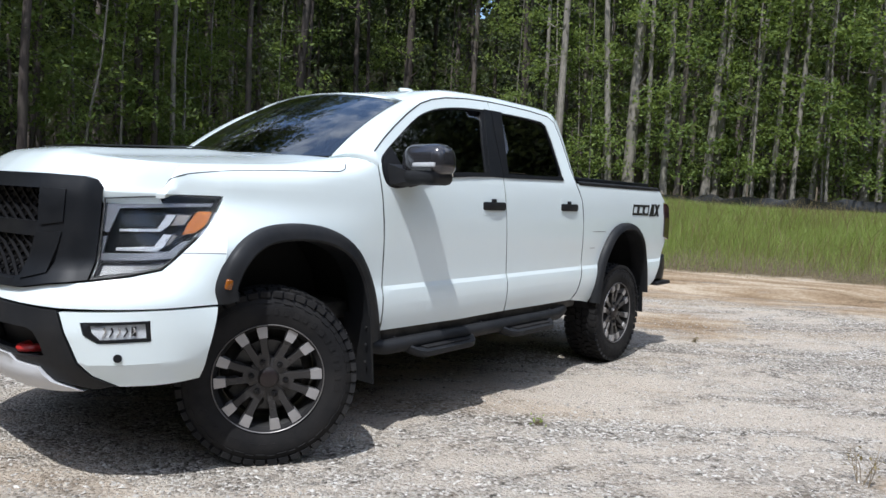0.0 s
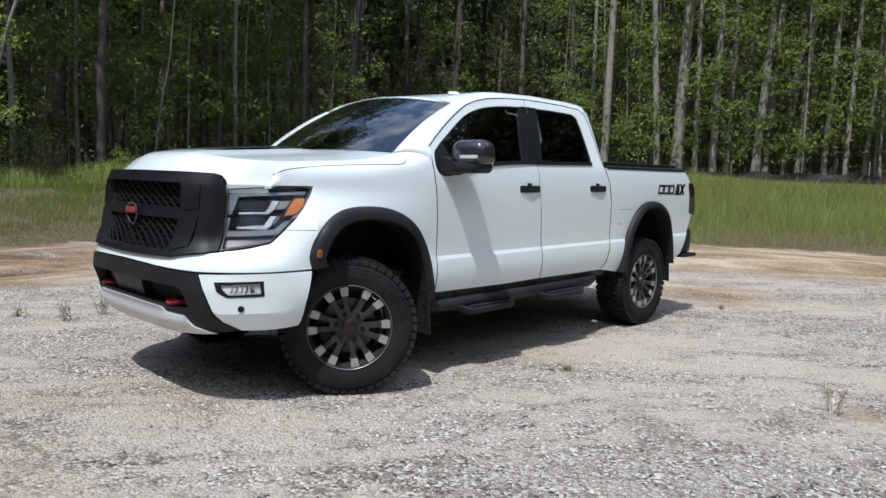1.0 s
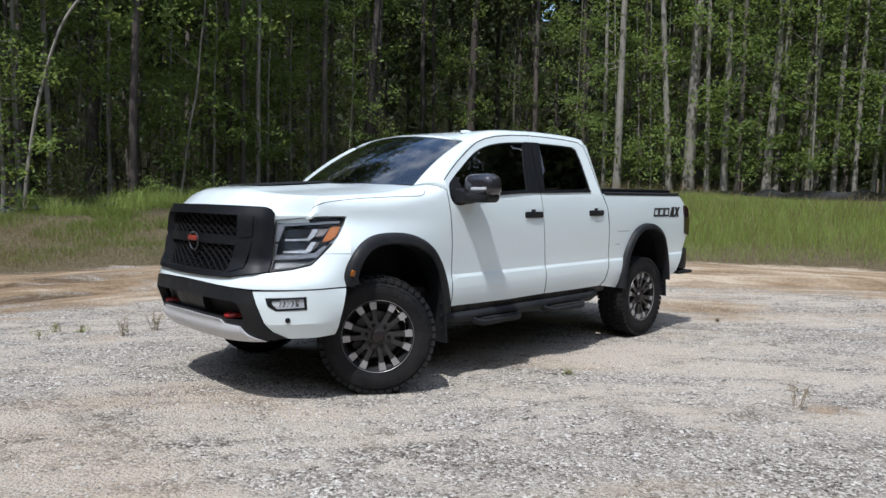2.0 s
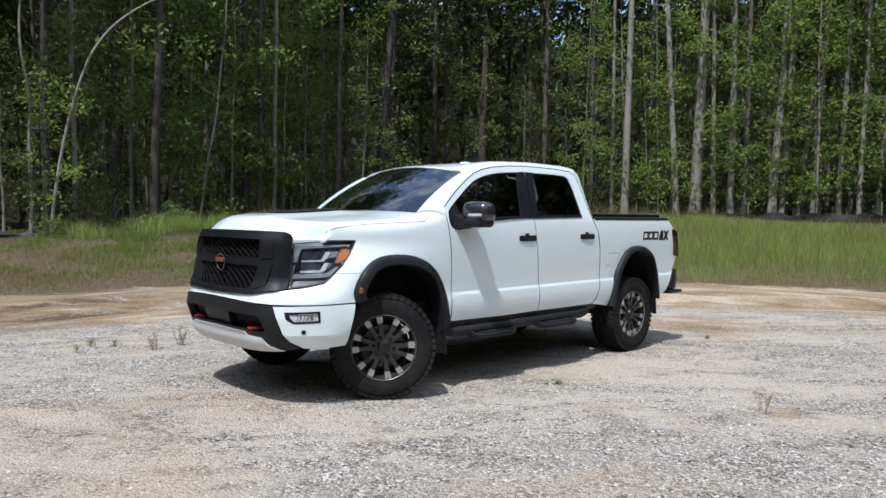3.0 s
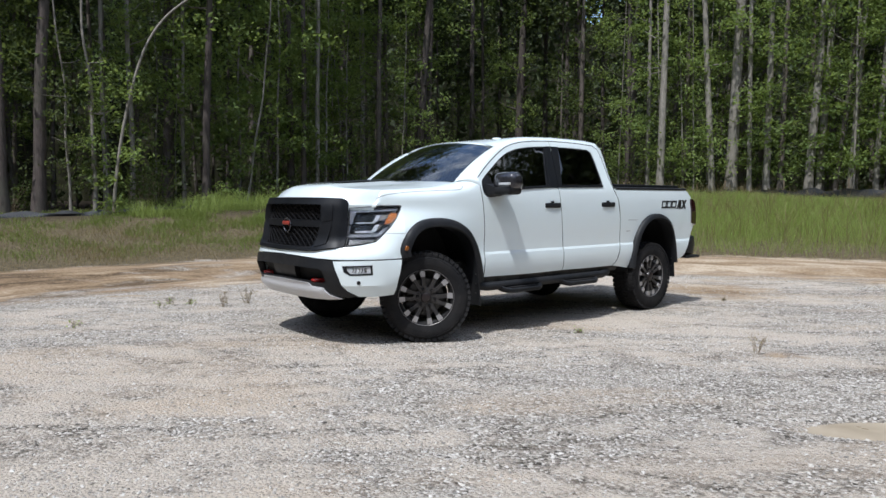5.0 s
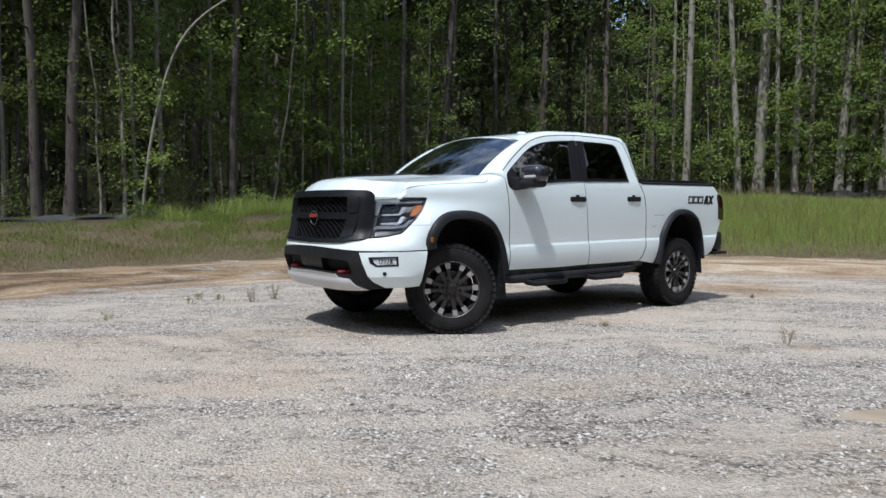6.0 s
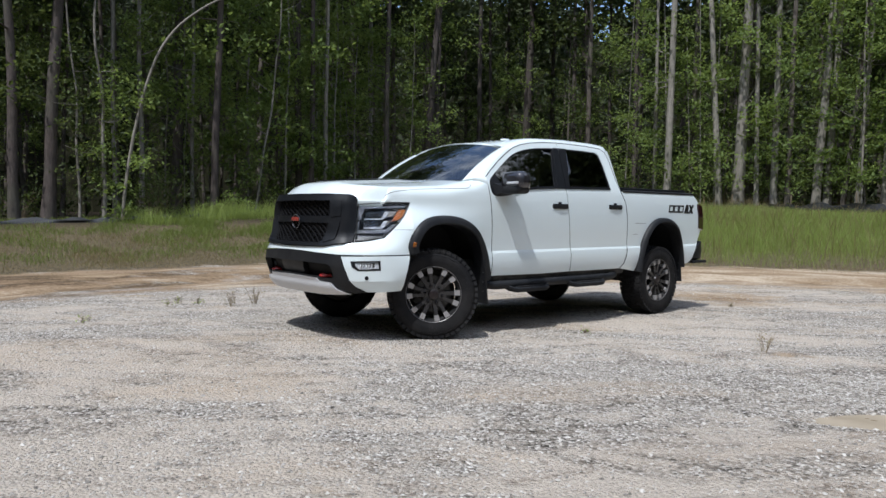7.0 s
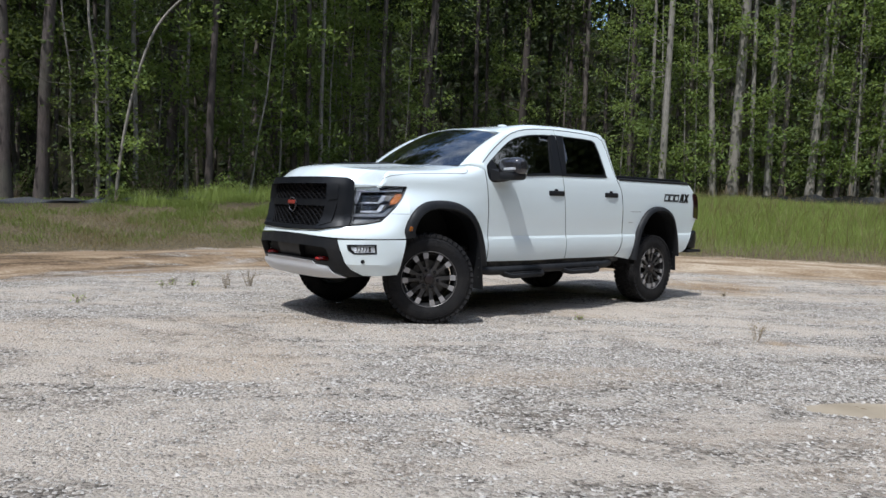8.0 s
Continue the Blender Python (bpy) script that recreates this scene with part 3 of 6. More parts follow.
NEARLEAF = [layered_crown("crown", 40 + i, LEAF, 1.4, 10.5, 1.9, 14, 0.155, 0.62, leaves=18) for i in range(5)]
SAPLEAF = [layered_crown("crown", 60 + i, LEAF, 0.9, 4.8, 0.9, 10, 0.13, 0.6, leaves=12) for i in range(3)]
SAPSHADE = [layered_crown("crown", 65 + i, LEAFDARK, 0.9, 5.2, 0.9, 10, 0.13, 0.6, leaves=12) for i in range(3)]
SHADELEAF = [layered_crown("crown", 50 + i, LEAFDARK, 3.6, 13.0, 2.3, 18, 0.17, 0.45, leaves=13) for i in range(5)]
HIGHLEAF = [layered_crown("crown", 110 + i, LEAF, 4.2, 13.0, 2.3, 20, 0.165, 0.6, leaves=15) for i in range(4)]
PINETOP = [crown_mesh("crown", 70 + i, NEEDLE, 10.0, 21.0, 2.5, 80, 13, 0.40, 0.55) for i in range(4)]
BACKTOP = [crown_mesh("crown", 90 + i, NEEDLE, 4.0, 20.0, 3.0, 420, 16, 0.30, 0.5) for i in range(3)]
EDGETOP = [crown_mesh("crown", 80 + i, NEEDLE, 13.5, 19.5, 1.5, 40, 14, 0.34, 0.45) for i in range(3)]


def tree(x, y, r, lean=(0, 0), seed=0, crowns=(), bark=None, height=17.0, label="", group="trees at the edge of the wood", bow=None, bend=0.12, twigs=7, size=1.0):
    rng = random.Random(seed)
    at = Matrix.Translation((x, y, land(x, y)))
    t = thing("tree", at, label, "tree", group)
    s, path = trunk_shape(rng, r * 0.95, height, lean, bend, twigs=twigs, bow=bow)
    part("trunk", s.moved(at), bark or BARK, t)
    for me in crowns:
        part("crown", me, None, t, at=at @ Matrix.Rotation(rng.uniform(0, 6.28), 4, "Z") @ Matrix.Scale(size * rng.uniform(0.85, 1.15), 4))
    return t


# foot x, y, radius, lean per metre of height in x and y
WOOD_LEFT = [
    (-0.3, 18.5, 0.165, -0.006, 0.001), (0.5, 18.3, 0.205, 0.057, -0.010), (1.3, 17.8, 0.045, -0.032, 0.007), (1.92, 17.5, 0.065, -0.012, 0.003),
    (3.8, 20.0, 0.098, -0.006, 0.002), (5.8, 22.3, 0.230, 0.020, -0.007), (5.55, 18.0, 0.140, 0.038, -0.015), (2.9, 20.1, 0.085, 0.003, -0.001),
    (6.1, 21.5, 0.080, 0.016, -0.006), (7.4, 18.7, 0.050, 0.128, -0.059), (10.2, 20.5, 0.165, -0.005, 0.003), (10.4, 19.8, 0.125, 0.010, -0.006),
    (11.1, 20.0, 0.105, 0.015, -0.009), (14.1, 23.6, 0.070, 0.007, -0.005), (-0.6, 23.5, 0.095, 0.008, -0.001),
]
WOOD_MIDDLE = [
    (14.9, 21.0, 0.115, 0.011, -0.008), (16.2, 24.1, 0.087, 0.003, -0.002), (17.3, 21.2, 0.170, 0.053, -0.042), (18.1, 21.3, 0.105, 0.016, -0.013),
    (25.2, 25.8, 0.156, 0.004, -0.003), (27.4, 27.1, 0.110, -0.004, 0.003), (28.3, 25.0, 0.260, 0.022, -0.024), (29.9, 21.7, 0.240, 0.007, -0.008),
    (29.8, 22.3, 0.142, 0.0, 0.0), (28.1, 18.3, 0.097, -0.004, 0.005), (25.3, 14.7, 0.115, 0.0, -0.001), (23.4, 12.3, 0.079, 0.0, 0.0),
    (18.0, 28.1, 0.131, -0.004, 0.003), (29.9, 28.2, 0.136, 0.005, -0.005), (32.8, 26.7, 0.178, 0.003, -0.003),
]
WOOD_RIGHT = [
    (22.5, 11.1, 0.165, 0.009, -0.014), (24.7, 11.3, 0.135, 0.007, -0.012), (23.6, 9.3, 0.139, -0.029, 0.053), (23.9, 8.7, 0.240, 0.013, -0.024),
    (25.8, 9.2, 0.175, 0.002, -0.005), (24.1, 8.0, 0.101, -0.007, 0.014), (24.1, 7.3, 0.138, 0.002, -0.004), (24.2, 6.8, 0.112, 0.004, -0.009),
    (24.3, 5.8, 0.160, 0.020, -0.048), (25.3, 5.8, 0.152, 0.013, -0.033), (24.4, 4.9, 0.086, 0.032, -0.085), (24.4, 4.4, 0.097, 0.017, -0.046),
    (24.4, 3.5, 0.099, 0.008, -0.031), (25.3, 3.4, 0.136, 0.009, -0.036), (24.3, 2.8, 0.087, 0.006, -0.024), (24.3, 2.2, 0.087, 0.009, -0.041),
    (27.2, 2.0, 0.108, -0.004, 0.023), (25.3, 0.8, 0.145, -0.001, 0.009), (24.3, 0.2, 0.096, -0.005, 0.033), (26.2, 6.6, 0.133, 0.021, -0.057),
]
LABELS = {"thin": "thin young tree with sparse green leaves and pale bark", "pale": "slender straight tree with pale grey bark and green leaves",
          "pine": "tall straight pine with grey-brown bark", "shade": "tall dark trunk in the shade of the wood"}
_s = 100
for zone, rows in (("left", WOOD_LEFT), ("middle", WOOD_MIDDLE), ("right", WOOD_RIGHT)):
    for x, y, r, lx, ly in rows:
        _s += 1
        if r >= 0.075:
            r *= {"left": 1.0, "middle": 1.28, "right": 1.06}[zone]
        if r < 0.075:
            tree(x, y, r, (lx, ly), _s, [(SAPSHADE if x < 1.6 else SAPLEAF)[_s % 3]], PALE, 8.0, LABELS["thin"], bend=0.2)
        elif zone == "right":
            pale = _s % 3 != 0
            tree(x, y, r, (lx, ly), _s, [NEARLEAF[_s % 5], EDGETOP[_s % 3]] if _s % 4 else [SAPLEAF[_s % 3], EDGETOP[_s % 3]], PALE if pale else BARK, 18, LABELS["pale" if pale else "pine"], bend=0.15)
        else:
            tree(x, y, r, (lx, ly), _s, [(NEARLEAF if (x > 6 and _s % 5 in (1, 3)) or (zone == "middle" and y < 23) else SHADELEAF if x < 1.5 else HIGHLEAF)[_s % 4] if _s % 4 else SAPSHADE[_s % 3], EDGETOP[_s % 3]] + ([PINETOP[_s % 4]] if zone == "left" and x < 4 else []), UMBER if r > 0.12 else PALE, 18, LABELS["pine" if r > 0.12 else "pale"])


def young_growth():
    """Leafy young trees that fill the edge of the wood between the trunks."""
    rng = random.Random(55)
    for k in range(24):
        if k < 13:
            x, y = rng.uniform(23.4, 27.5), rng.uniform(-2, 15)
        else:
            x, y = rng.uniform(5, 21), rng.uniform(20.5, 24)
        tree(x, y, rng.uniform(0.03, 0.05), (rng.gauss(0, 0.02), rng.gauss(0, 0.02)), 500 + k, [NEARLEAF[k % 5]], PALE, rng.uniform(8, 11), "slim young tree with layered bright green leaves", "young trees", bend=0.2, size=rng.uniform(0.75, 1.0))


    for k, (x, y, q) in enumerate(((6.6, 20.6, 1.2), (8.3, 21.2, 1.3), (9.2, 19.8, 1.15), (12.4, 21.4, 1.2), (23.6, -0.6, .85), (23.7, 1.6, .85), (23.8, 4.0, .75))):
        tree(x, y, 0.05, (rng.gauss(0, 0.02), rng.gauss(0, 0.02)), 560 + k, [NEARLEAF[k % 5], NEARLEAF[(k + 2) % 5]], PALE, 11, "leafy young tree with bright green clumps of leaves", "young trees", bend=0.2, size=q)


young_growth()


def arched_sapling(x, y):
    """A pale bare stem that rises straight and then bends over in a long arch."""
    at = Matrix.Translation((x, y, land(x, y)))
    t = thing("tree", at, "pale bare sapling bent over in a long arch", "tree", "trees at the edge of the wood")
    side = Vector((0.97, -0.22, 0))
    path = [at.translation + side * d + Vector((0, 0, h)) for d, h in curve([(0, -.1), (.10, 1.0), (.28, 2.2), (.50, 3.3), (.80, 4.4), (1.15, 5.3), (1.7, 6.1), (2.5, 6.8), (3.3, 7.3), (4.3, 7.95), (5.3, 8.5)], 4)]
    k = len(path)
    part("trunk", Shape().tube(path, [.054 - .034 * i / k for i in range(k)], 9), PALE, t)
    part("crown", SAPLEAF[1], None, t, at=at @ Matrix.Translation((.3, 0, 0)))


arched_sapling(2.3, 17.0)


GAP = 0.665                   # bearing of the small gap of sky in the wood


def deep_wood():
    """The trees behind the edge, and those that close the clearing behind the camera."""
    rng = random.Random(9)
    spots = []

    def clear(x, y, gap):
        return all((x - a) ** 2 + (y - b) ** 2 > gap * gap for a, b in spots)
    while len(spots) < 175:
        a = rng.uniform(-0.45, 1.95)
        r = rng.uniform(27, 62) if rng.random() < 0.75 else rng.uniform(27, 40)
        x, y = CENTRE[0] + r * math.cos(a), CENTRE[1] + r * math.sin(a)
        if (x < 25.5 and y < 22.0 and not (x < 0 and y > 21)) or not clear(x, y, 1.5) or abs(a - GAP) < 0.022:
            continue
        spots.append((x, y))
    for x, y in spots:
        k = rng.randint(0, 3)
        tree(x, y, rng.uniform(0.07, 0.20), (rng.gauss(0, 0.02), rng.gauss(0, 0.02)), rng.randint(0, 9999), [(HIGHLEAF if math.atan2(y - CENTRE[1], x - CENTRE[0]) > 0.8 else SHADELEAF if rng.random() < 0.8 else NEARLEAF)[k], PINETOP[(k + 1) % 4]] if rng.random() < .55 else [PINETOP[k]], BARK, rng.uniform(16, 20), LABELS["shade"], "trees in the depth of the wood", twigs=3)
    back = []
    while len(back) < 112:
        a = rng.uniform(1.95, 5.2) if len(back) < 60 else rng.uniform(5.1, 6.0)
        r = rng.uniform(36, 50) if a < 5.15 else rng.uniform(31, 47)
        x, y = CENTRE[0] + r * math.cos(a), CENTRE[1] + r * math.sin(a)
        if all((x - p) ** 2 + (y - q) ** 2 > 4 for p, q in back):
            back.append((x, y))
            k = rng.randint(0, 3)
            tree(x, y, rng.uniform(0.1, 0.2), (rng.gauss(0, 0.02), 0), rng.randint(0, 9999), [BACKTOP[k % 3]], BARK, rng.uniform(15, 20), LABELS["pine"], "trees round the clearing", twigs=2, size=1.1 if a < 5.1 else 0.95)


deep_wood()


def far_woods():
    """Foliage of the farther wood, too far to tell tree from tree, and a dark sheet behind it for the wood's shade."""
    rng = random.Random(21)
    for lo, hi, near, far, top, count, size in ((-0.5, 2.0, 46, 72, 22, 4200, 0.8), (2.0, 5.8, 52, 66, 18, 9000, 0.6)):
        v, f = [], []
        for _ in range(count):
            a = rng.uniform(lo, hi)
            r = rng.uniform(near, far)
            z = 1.0 + rng.random() ** 1.1 * top
            if abs(a - GAP) < 0.017 and z > 17.5:
                continue
            if 0.8 < a < 2.0 and z < 8.0 and rng.random() < 0.8:
                continue
            p = Vector((CENTRE[0] + r * math.cos(a), CENTRE[1] + r * math.sin(a), z))
            leaf_spray(v, f, rng, p, 1.1, 9, size, 0.8)
        me = bpy.data.meshes.new("far_woods")
        me.from_pydata(v, [], f)
        me.materials.append(NEEDLE)
        tagged(new("far_woods", me), "dense dark green foliage deep in the wood", "woods", kind="stuff")
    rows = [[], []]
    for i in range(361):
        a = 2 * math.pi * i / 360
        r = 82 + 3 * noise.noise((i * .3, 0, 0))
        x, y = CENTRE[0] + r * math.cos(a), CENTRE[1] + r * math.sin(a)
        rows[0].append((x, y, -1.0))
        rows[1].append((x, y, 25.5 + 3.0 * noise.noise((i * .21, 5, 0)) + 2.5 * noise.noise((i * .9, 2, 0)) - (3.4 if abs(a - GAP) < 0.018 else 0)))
    # near-black tones put the shade of the wood's depth into the sheet
    m = material("far_wood_shade", rough=1.0, Specular_IOR_Level=0.0)
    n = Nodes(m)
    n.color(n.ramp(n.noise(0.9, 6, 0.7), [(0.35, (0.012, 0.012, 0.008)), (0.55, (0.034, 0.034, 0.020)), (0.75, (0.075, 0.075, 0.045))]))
    tagged(new("backdrop", Shape().grid(rows).mesh("backdrop", m, 0, tidy=False)), "plain distant sheet coloured as the shaded depth of the surrounding wood", "backdrop", kind="structure")


far_woods()


def understory():
    """Leafy undergrowth along the wood's edge."""
    rng = random.Random(31)
    v, f = [], []
    for _ in range(1250):
        if rng.random() < 0.28:
            x, y = rng.uniform(-9, 24), rng.uniform(19, 30)
        else:
            x, y = rng.uniform(24.5, 36), rng.uniform(-8, 20)
        leaf_spray(v, f, rng, Vector((x, y, land(x, y) + abs(rng.gauss(0, 1.0)) + 0.1)), 0.35, 12, 0.13, 0.5)
    me = bpy.data.meshes.new("undergrowth")
    me.from_pydata(v, [], f)
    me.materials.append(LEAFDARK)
    tagged(new("undergrowth", me), "low leafy undergrowth in the shade between the trunks", "undergrowth", kind="stuff")


understory()

# ---- pickup truck ----
SIDE_Z = (0.44, 0.48, 0.53, 0.60, 0.66, 0.70, 0.745, 0.775, 0.80, 0.86, 1.00, 1.15, 1.28, 1.36, 1.42, 1.46, 1.90, 1.96)
SIDE_W = (0.86, 0.898, 0.930, 0.950, 0.958, 0.960, 0.958, 0.954, 0.943, 0.944, 0.952, 0.955, 0.950, 0.942, 0.932, 0.918, 0.765, 0.735)


def half_width(x, z):
    """Half the body's width at a length and height."""
    w = float(np.interp(z, SIDE_Z, SIDE_W))
    k = min(1.0, max(0.0, (0.75 - x) / 0.95))
    return w - (0.115 * k ** 1.6 + 0.33 * max(0.0, -0.19 - x)) * smooth(1.0, 1.25, z)


NOSE_Z = (0.45, 0.57, 0.70, 0.82, 0.97, 1.25, 1.32)
NOSE = (
    ((-.855, 0), (-.85, .25), (-.835, .45), (-.79, .60), (-.71, .72), (-.60, .82), (-.46, .885)),
    ((-.901, 0), (-.896, .25), (-.880, .45), (-.838, .60), (-.770, .728), (-.650, .840), (-.486, .917)),
    ((-.950, 0), (-.946, .25), (-.928, .45), (-.882, .60), (-.79, .73), (-.665, .84), (-.49, .92)),
    ((-.940, 0), (-.936, .25), (-.915, .45), (-.865, .60), (-.775, .73), (-.65, .84), (-.49, .915)),
    ((-.885, 0), (-.878, .25), (-.852, .45), (-.785, .58), (-.69, .68), (-.55, .78), (-.41, .86)),
    ((-.855, 0), (-.847, .25), (-.820, .45), (-.745, .58), (-.65, .66), (-.50, .73), (-.35, .785)),
    ((-.83, 0), (-.82, .25), (-.79, .45), (-.72, .57), (-.63, .65), (-.48, .715), (-.33, .77)),
)


def nose_end(z):
    return float(np.interp(z, (0.45, 0.60, 0.80, 1.25), (-0.33, -0.32, -0.275, -0.19)))


def nose(u, z):
    """The front's plan curve: u from 0 at the middle to 1 where the fender begins. Gives x and the half width."""
    i = max(0, min(len(NOSE_Z) - 2, int(np.searchsorted(NOSE_Z, z)) - 1))
    f = min(1.0, max(0.0, (z - NOSE_Z[i]) / (NOSE_Z[i + 1] - NOSE_Z[i])))
    xe = nose_end(z)
    end = np.array((xe, half_width(xe, z)))
    a = [np.array(p) * (1 - f) + np.array(q) * f for p, q in zip(NOSE[i], NOSE[i + 1])] + [end]
    a = [np.array((a[1][0], -a[1][1]))] + a + [2 * end - a[-1]]
    t = min(max(u, 0.0), 1.0) * 7
    j = min(6, int(t))
    t -= j
    p0, p1, p2, p3 = a[j:j + 4]
    return 0.5 * (2 * p1 + (p2 - p0) * t + (2 * p0 - 5 * p1 + 4 * p2 - p3) * t * t + (3 * p1 - p0 - 3 * p2 + p3) * t ** 3)


def side_map(s):
    return lambda x, z, d=0.0: (x, s * (half_width(x, z) - d), z)


def nose_map(u, z, d=0.0):
    """Signed u runs across the whole front; depth goes inward."""
    s = -1 if u < 0 else 1
    a = abs(u)
    p = nose(a, z)
    q, r = nose(min(1.0, a + 0.01), z), nose(max(0.0, a - 0.01), z)
    tx, ty = (q - r)
    if a < 0.011:
        tx = 0.0
    k = math.hypot(tx, ty)
    return (p[0] + d * ty / k, s * (p[1] - d * tx / k), z)


def hood_z(x, y):
    h = float(np.interp(x, (-0.9, -0.75, -0.6, -0.45, -0.2, 0.1, 0.5), (1.40, 1.415, 1.425, 1.435, 1.45, 1.470, 1.50)))
    lip = float(np.interp(abs(y), (0, 0.25, 0.45, 0.58, 0.66, 0.73, 0.785), (-0.865, -0.857, -0.83, -0.75, -0.655, -0.505, -0.36)))
    bulge = 0.026 * (1 - smooth(0.24, 0.50, abs(y)))
    return h + 0.024 * smooth(0.15, 0.5, x) * (abs(y) / 0.75) ** 2 - 0.052 * (abs(y) / 0.74) ** 2.6 + bulge * smooth(-0.8, -0.5, x) * (1 - 0.85 * smooth(0.0, 0.3, x)) - 0.125 * (1 - smooth(0, 0.22 - 0.10 * smooth(0.52, 0.70, abs(y)), x - lip))


def fender_map(s):
    """The fender's side, rolling over onto the hood's height at the seam."""
    def place(x, v, d=0.0):
        top = hood_z(x, 0.75) if x < 0.5 else hood_z(0.5, 0.75) + (x - 0.5) * 0.35
        zt = top - 0.11
        if v <= zt:
            return (x, s * (half_width(x, v) - d), v)
        t = min(1.0, (v - zt) / 0.2) * math.pi / 2
        w0 = half_width(x, zt)
        return (x, s * (0.748 + (w0 - 0.748) * math.cos(t) - d * math.cos(t)), zt + 0.11 * math.sin(t) - d * math.sin(t))
    return place


def screen(v, t, d=0.0):
    """The windscreen: v across from -1 to 1, t from its foot to its top."""
    a = v * v
    foot = Vector((.30 + .19 * a, .76 * v, 1.475))
    head = Vector((1.00 + .07 * a, .69 * v, 1.905 - .07 * a))
    p = foot.lerp(head, t)
    b = 0.10 * t * (1 - t)
    return (p.x - b * 0.52 + d * 0.52, p.y, p.z + b * 0.85 - d * 0.85)


def roof_line(x):
    return float(np.interp(x, (1.0, 1.1, 1.3, 1.6, 2.0, 2.5, 2.66, 2.74, 2.78), (1.905, 1.925, 1.95, 1.97, 1.985, 1.980, 1.968, 1.945, 1.90)))


def seam_z(x):
    return float(np.interp(x, (.676, .77, .87, 1.0, 1.133, 1.25, 1.39, 1.6, 1.84, 2.1, 2.35, 2.58, 2.655, 2.70), (1.518, 1.595, 1.667, 1.751, 1.826, 1.866, 1.894, 1.916, 1.929, 1.930, 1.926, 1.912, 1.875, 1.80)))


ARCH_F = curve([(-.275, .795), (-.285, .88), (-.215, 1.02), (-.06, 1.112), (.13, 1.138), (.32, 1.115), (.48, 1.035), (.585, .91), (.645, .78), (.678, .64), (.695, .53)], 4)
ARCH_R = curve([(3.075, .50), (3.105, .66), (3.17, .85), (3.28, 1.015), (3.42, 1.105), (3.58, 1.132), (3.75, 1.108), (3.90, 1.02), (3.99, .88), (4.04, .72), (4.07, .52)], 4)
truck = thing("pickup_truck", Matrix.Translation((1.9, 0, 0)), "white crew-cab pickup truck with black trim parked on gravel", "truck")


def offset(path, d):
    out = []
    for i, p in enumerate(path):
        a, b = path[max(0, i - 1)], path[min(len(path) - 1, i + 1)]
        tx, tz = b[0] - a[0], b[1] - a[1]
        k = math.hypot(tx, tz)
        out.append((p[0] + d * tz / k, p[1] - d * tx / k))
    return out


def flare(s, arch, band, front):
    """The black wheel-arch trim: a rounded band round the opening."""
    rows = []
    n = len(arch)
    for i, p in enumerate(arch):
        w = band + (0.025 * smooth(0.6, 1.0, i / n) if front else 0)
        row = []
        for q, out in ((-0.006, -0.02), (0.0, 0.018), (0.12, 0.036), (0.5, 0.050), (0.85, 0.056), (0.97, 0.048), (1.0, 0.030), (1.0, -0.09)):
            a = offset(arch, w * q)[i]
            row.append((a[0], s * (half_width(p[0], max(p[1], .86)) + out), a[1]))
        rows.append(row)
    sh = Shape().grid(rows)
    k = len(rows[0])
    sh.add(rows[0], [tuple(range(k))])
    sh.add(rows[-1], [tuple(range(k))])
    return part("fender_flare", sh, PLASTIC, truck, "textured black plastic wheel-arch flare")


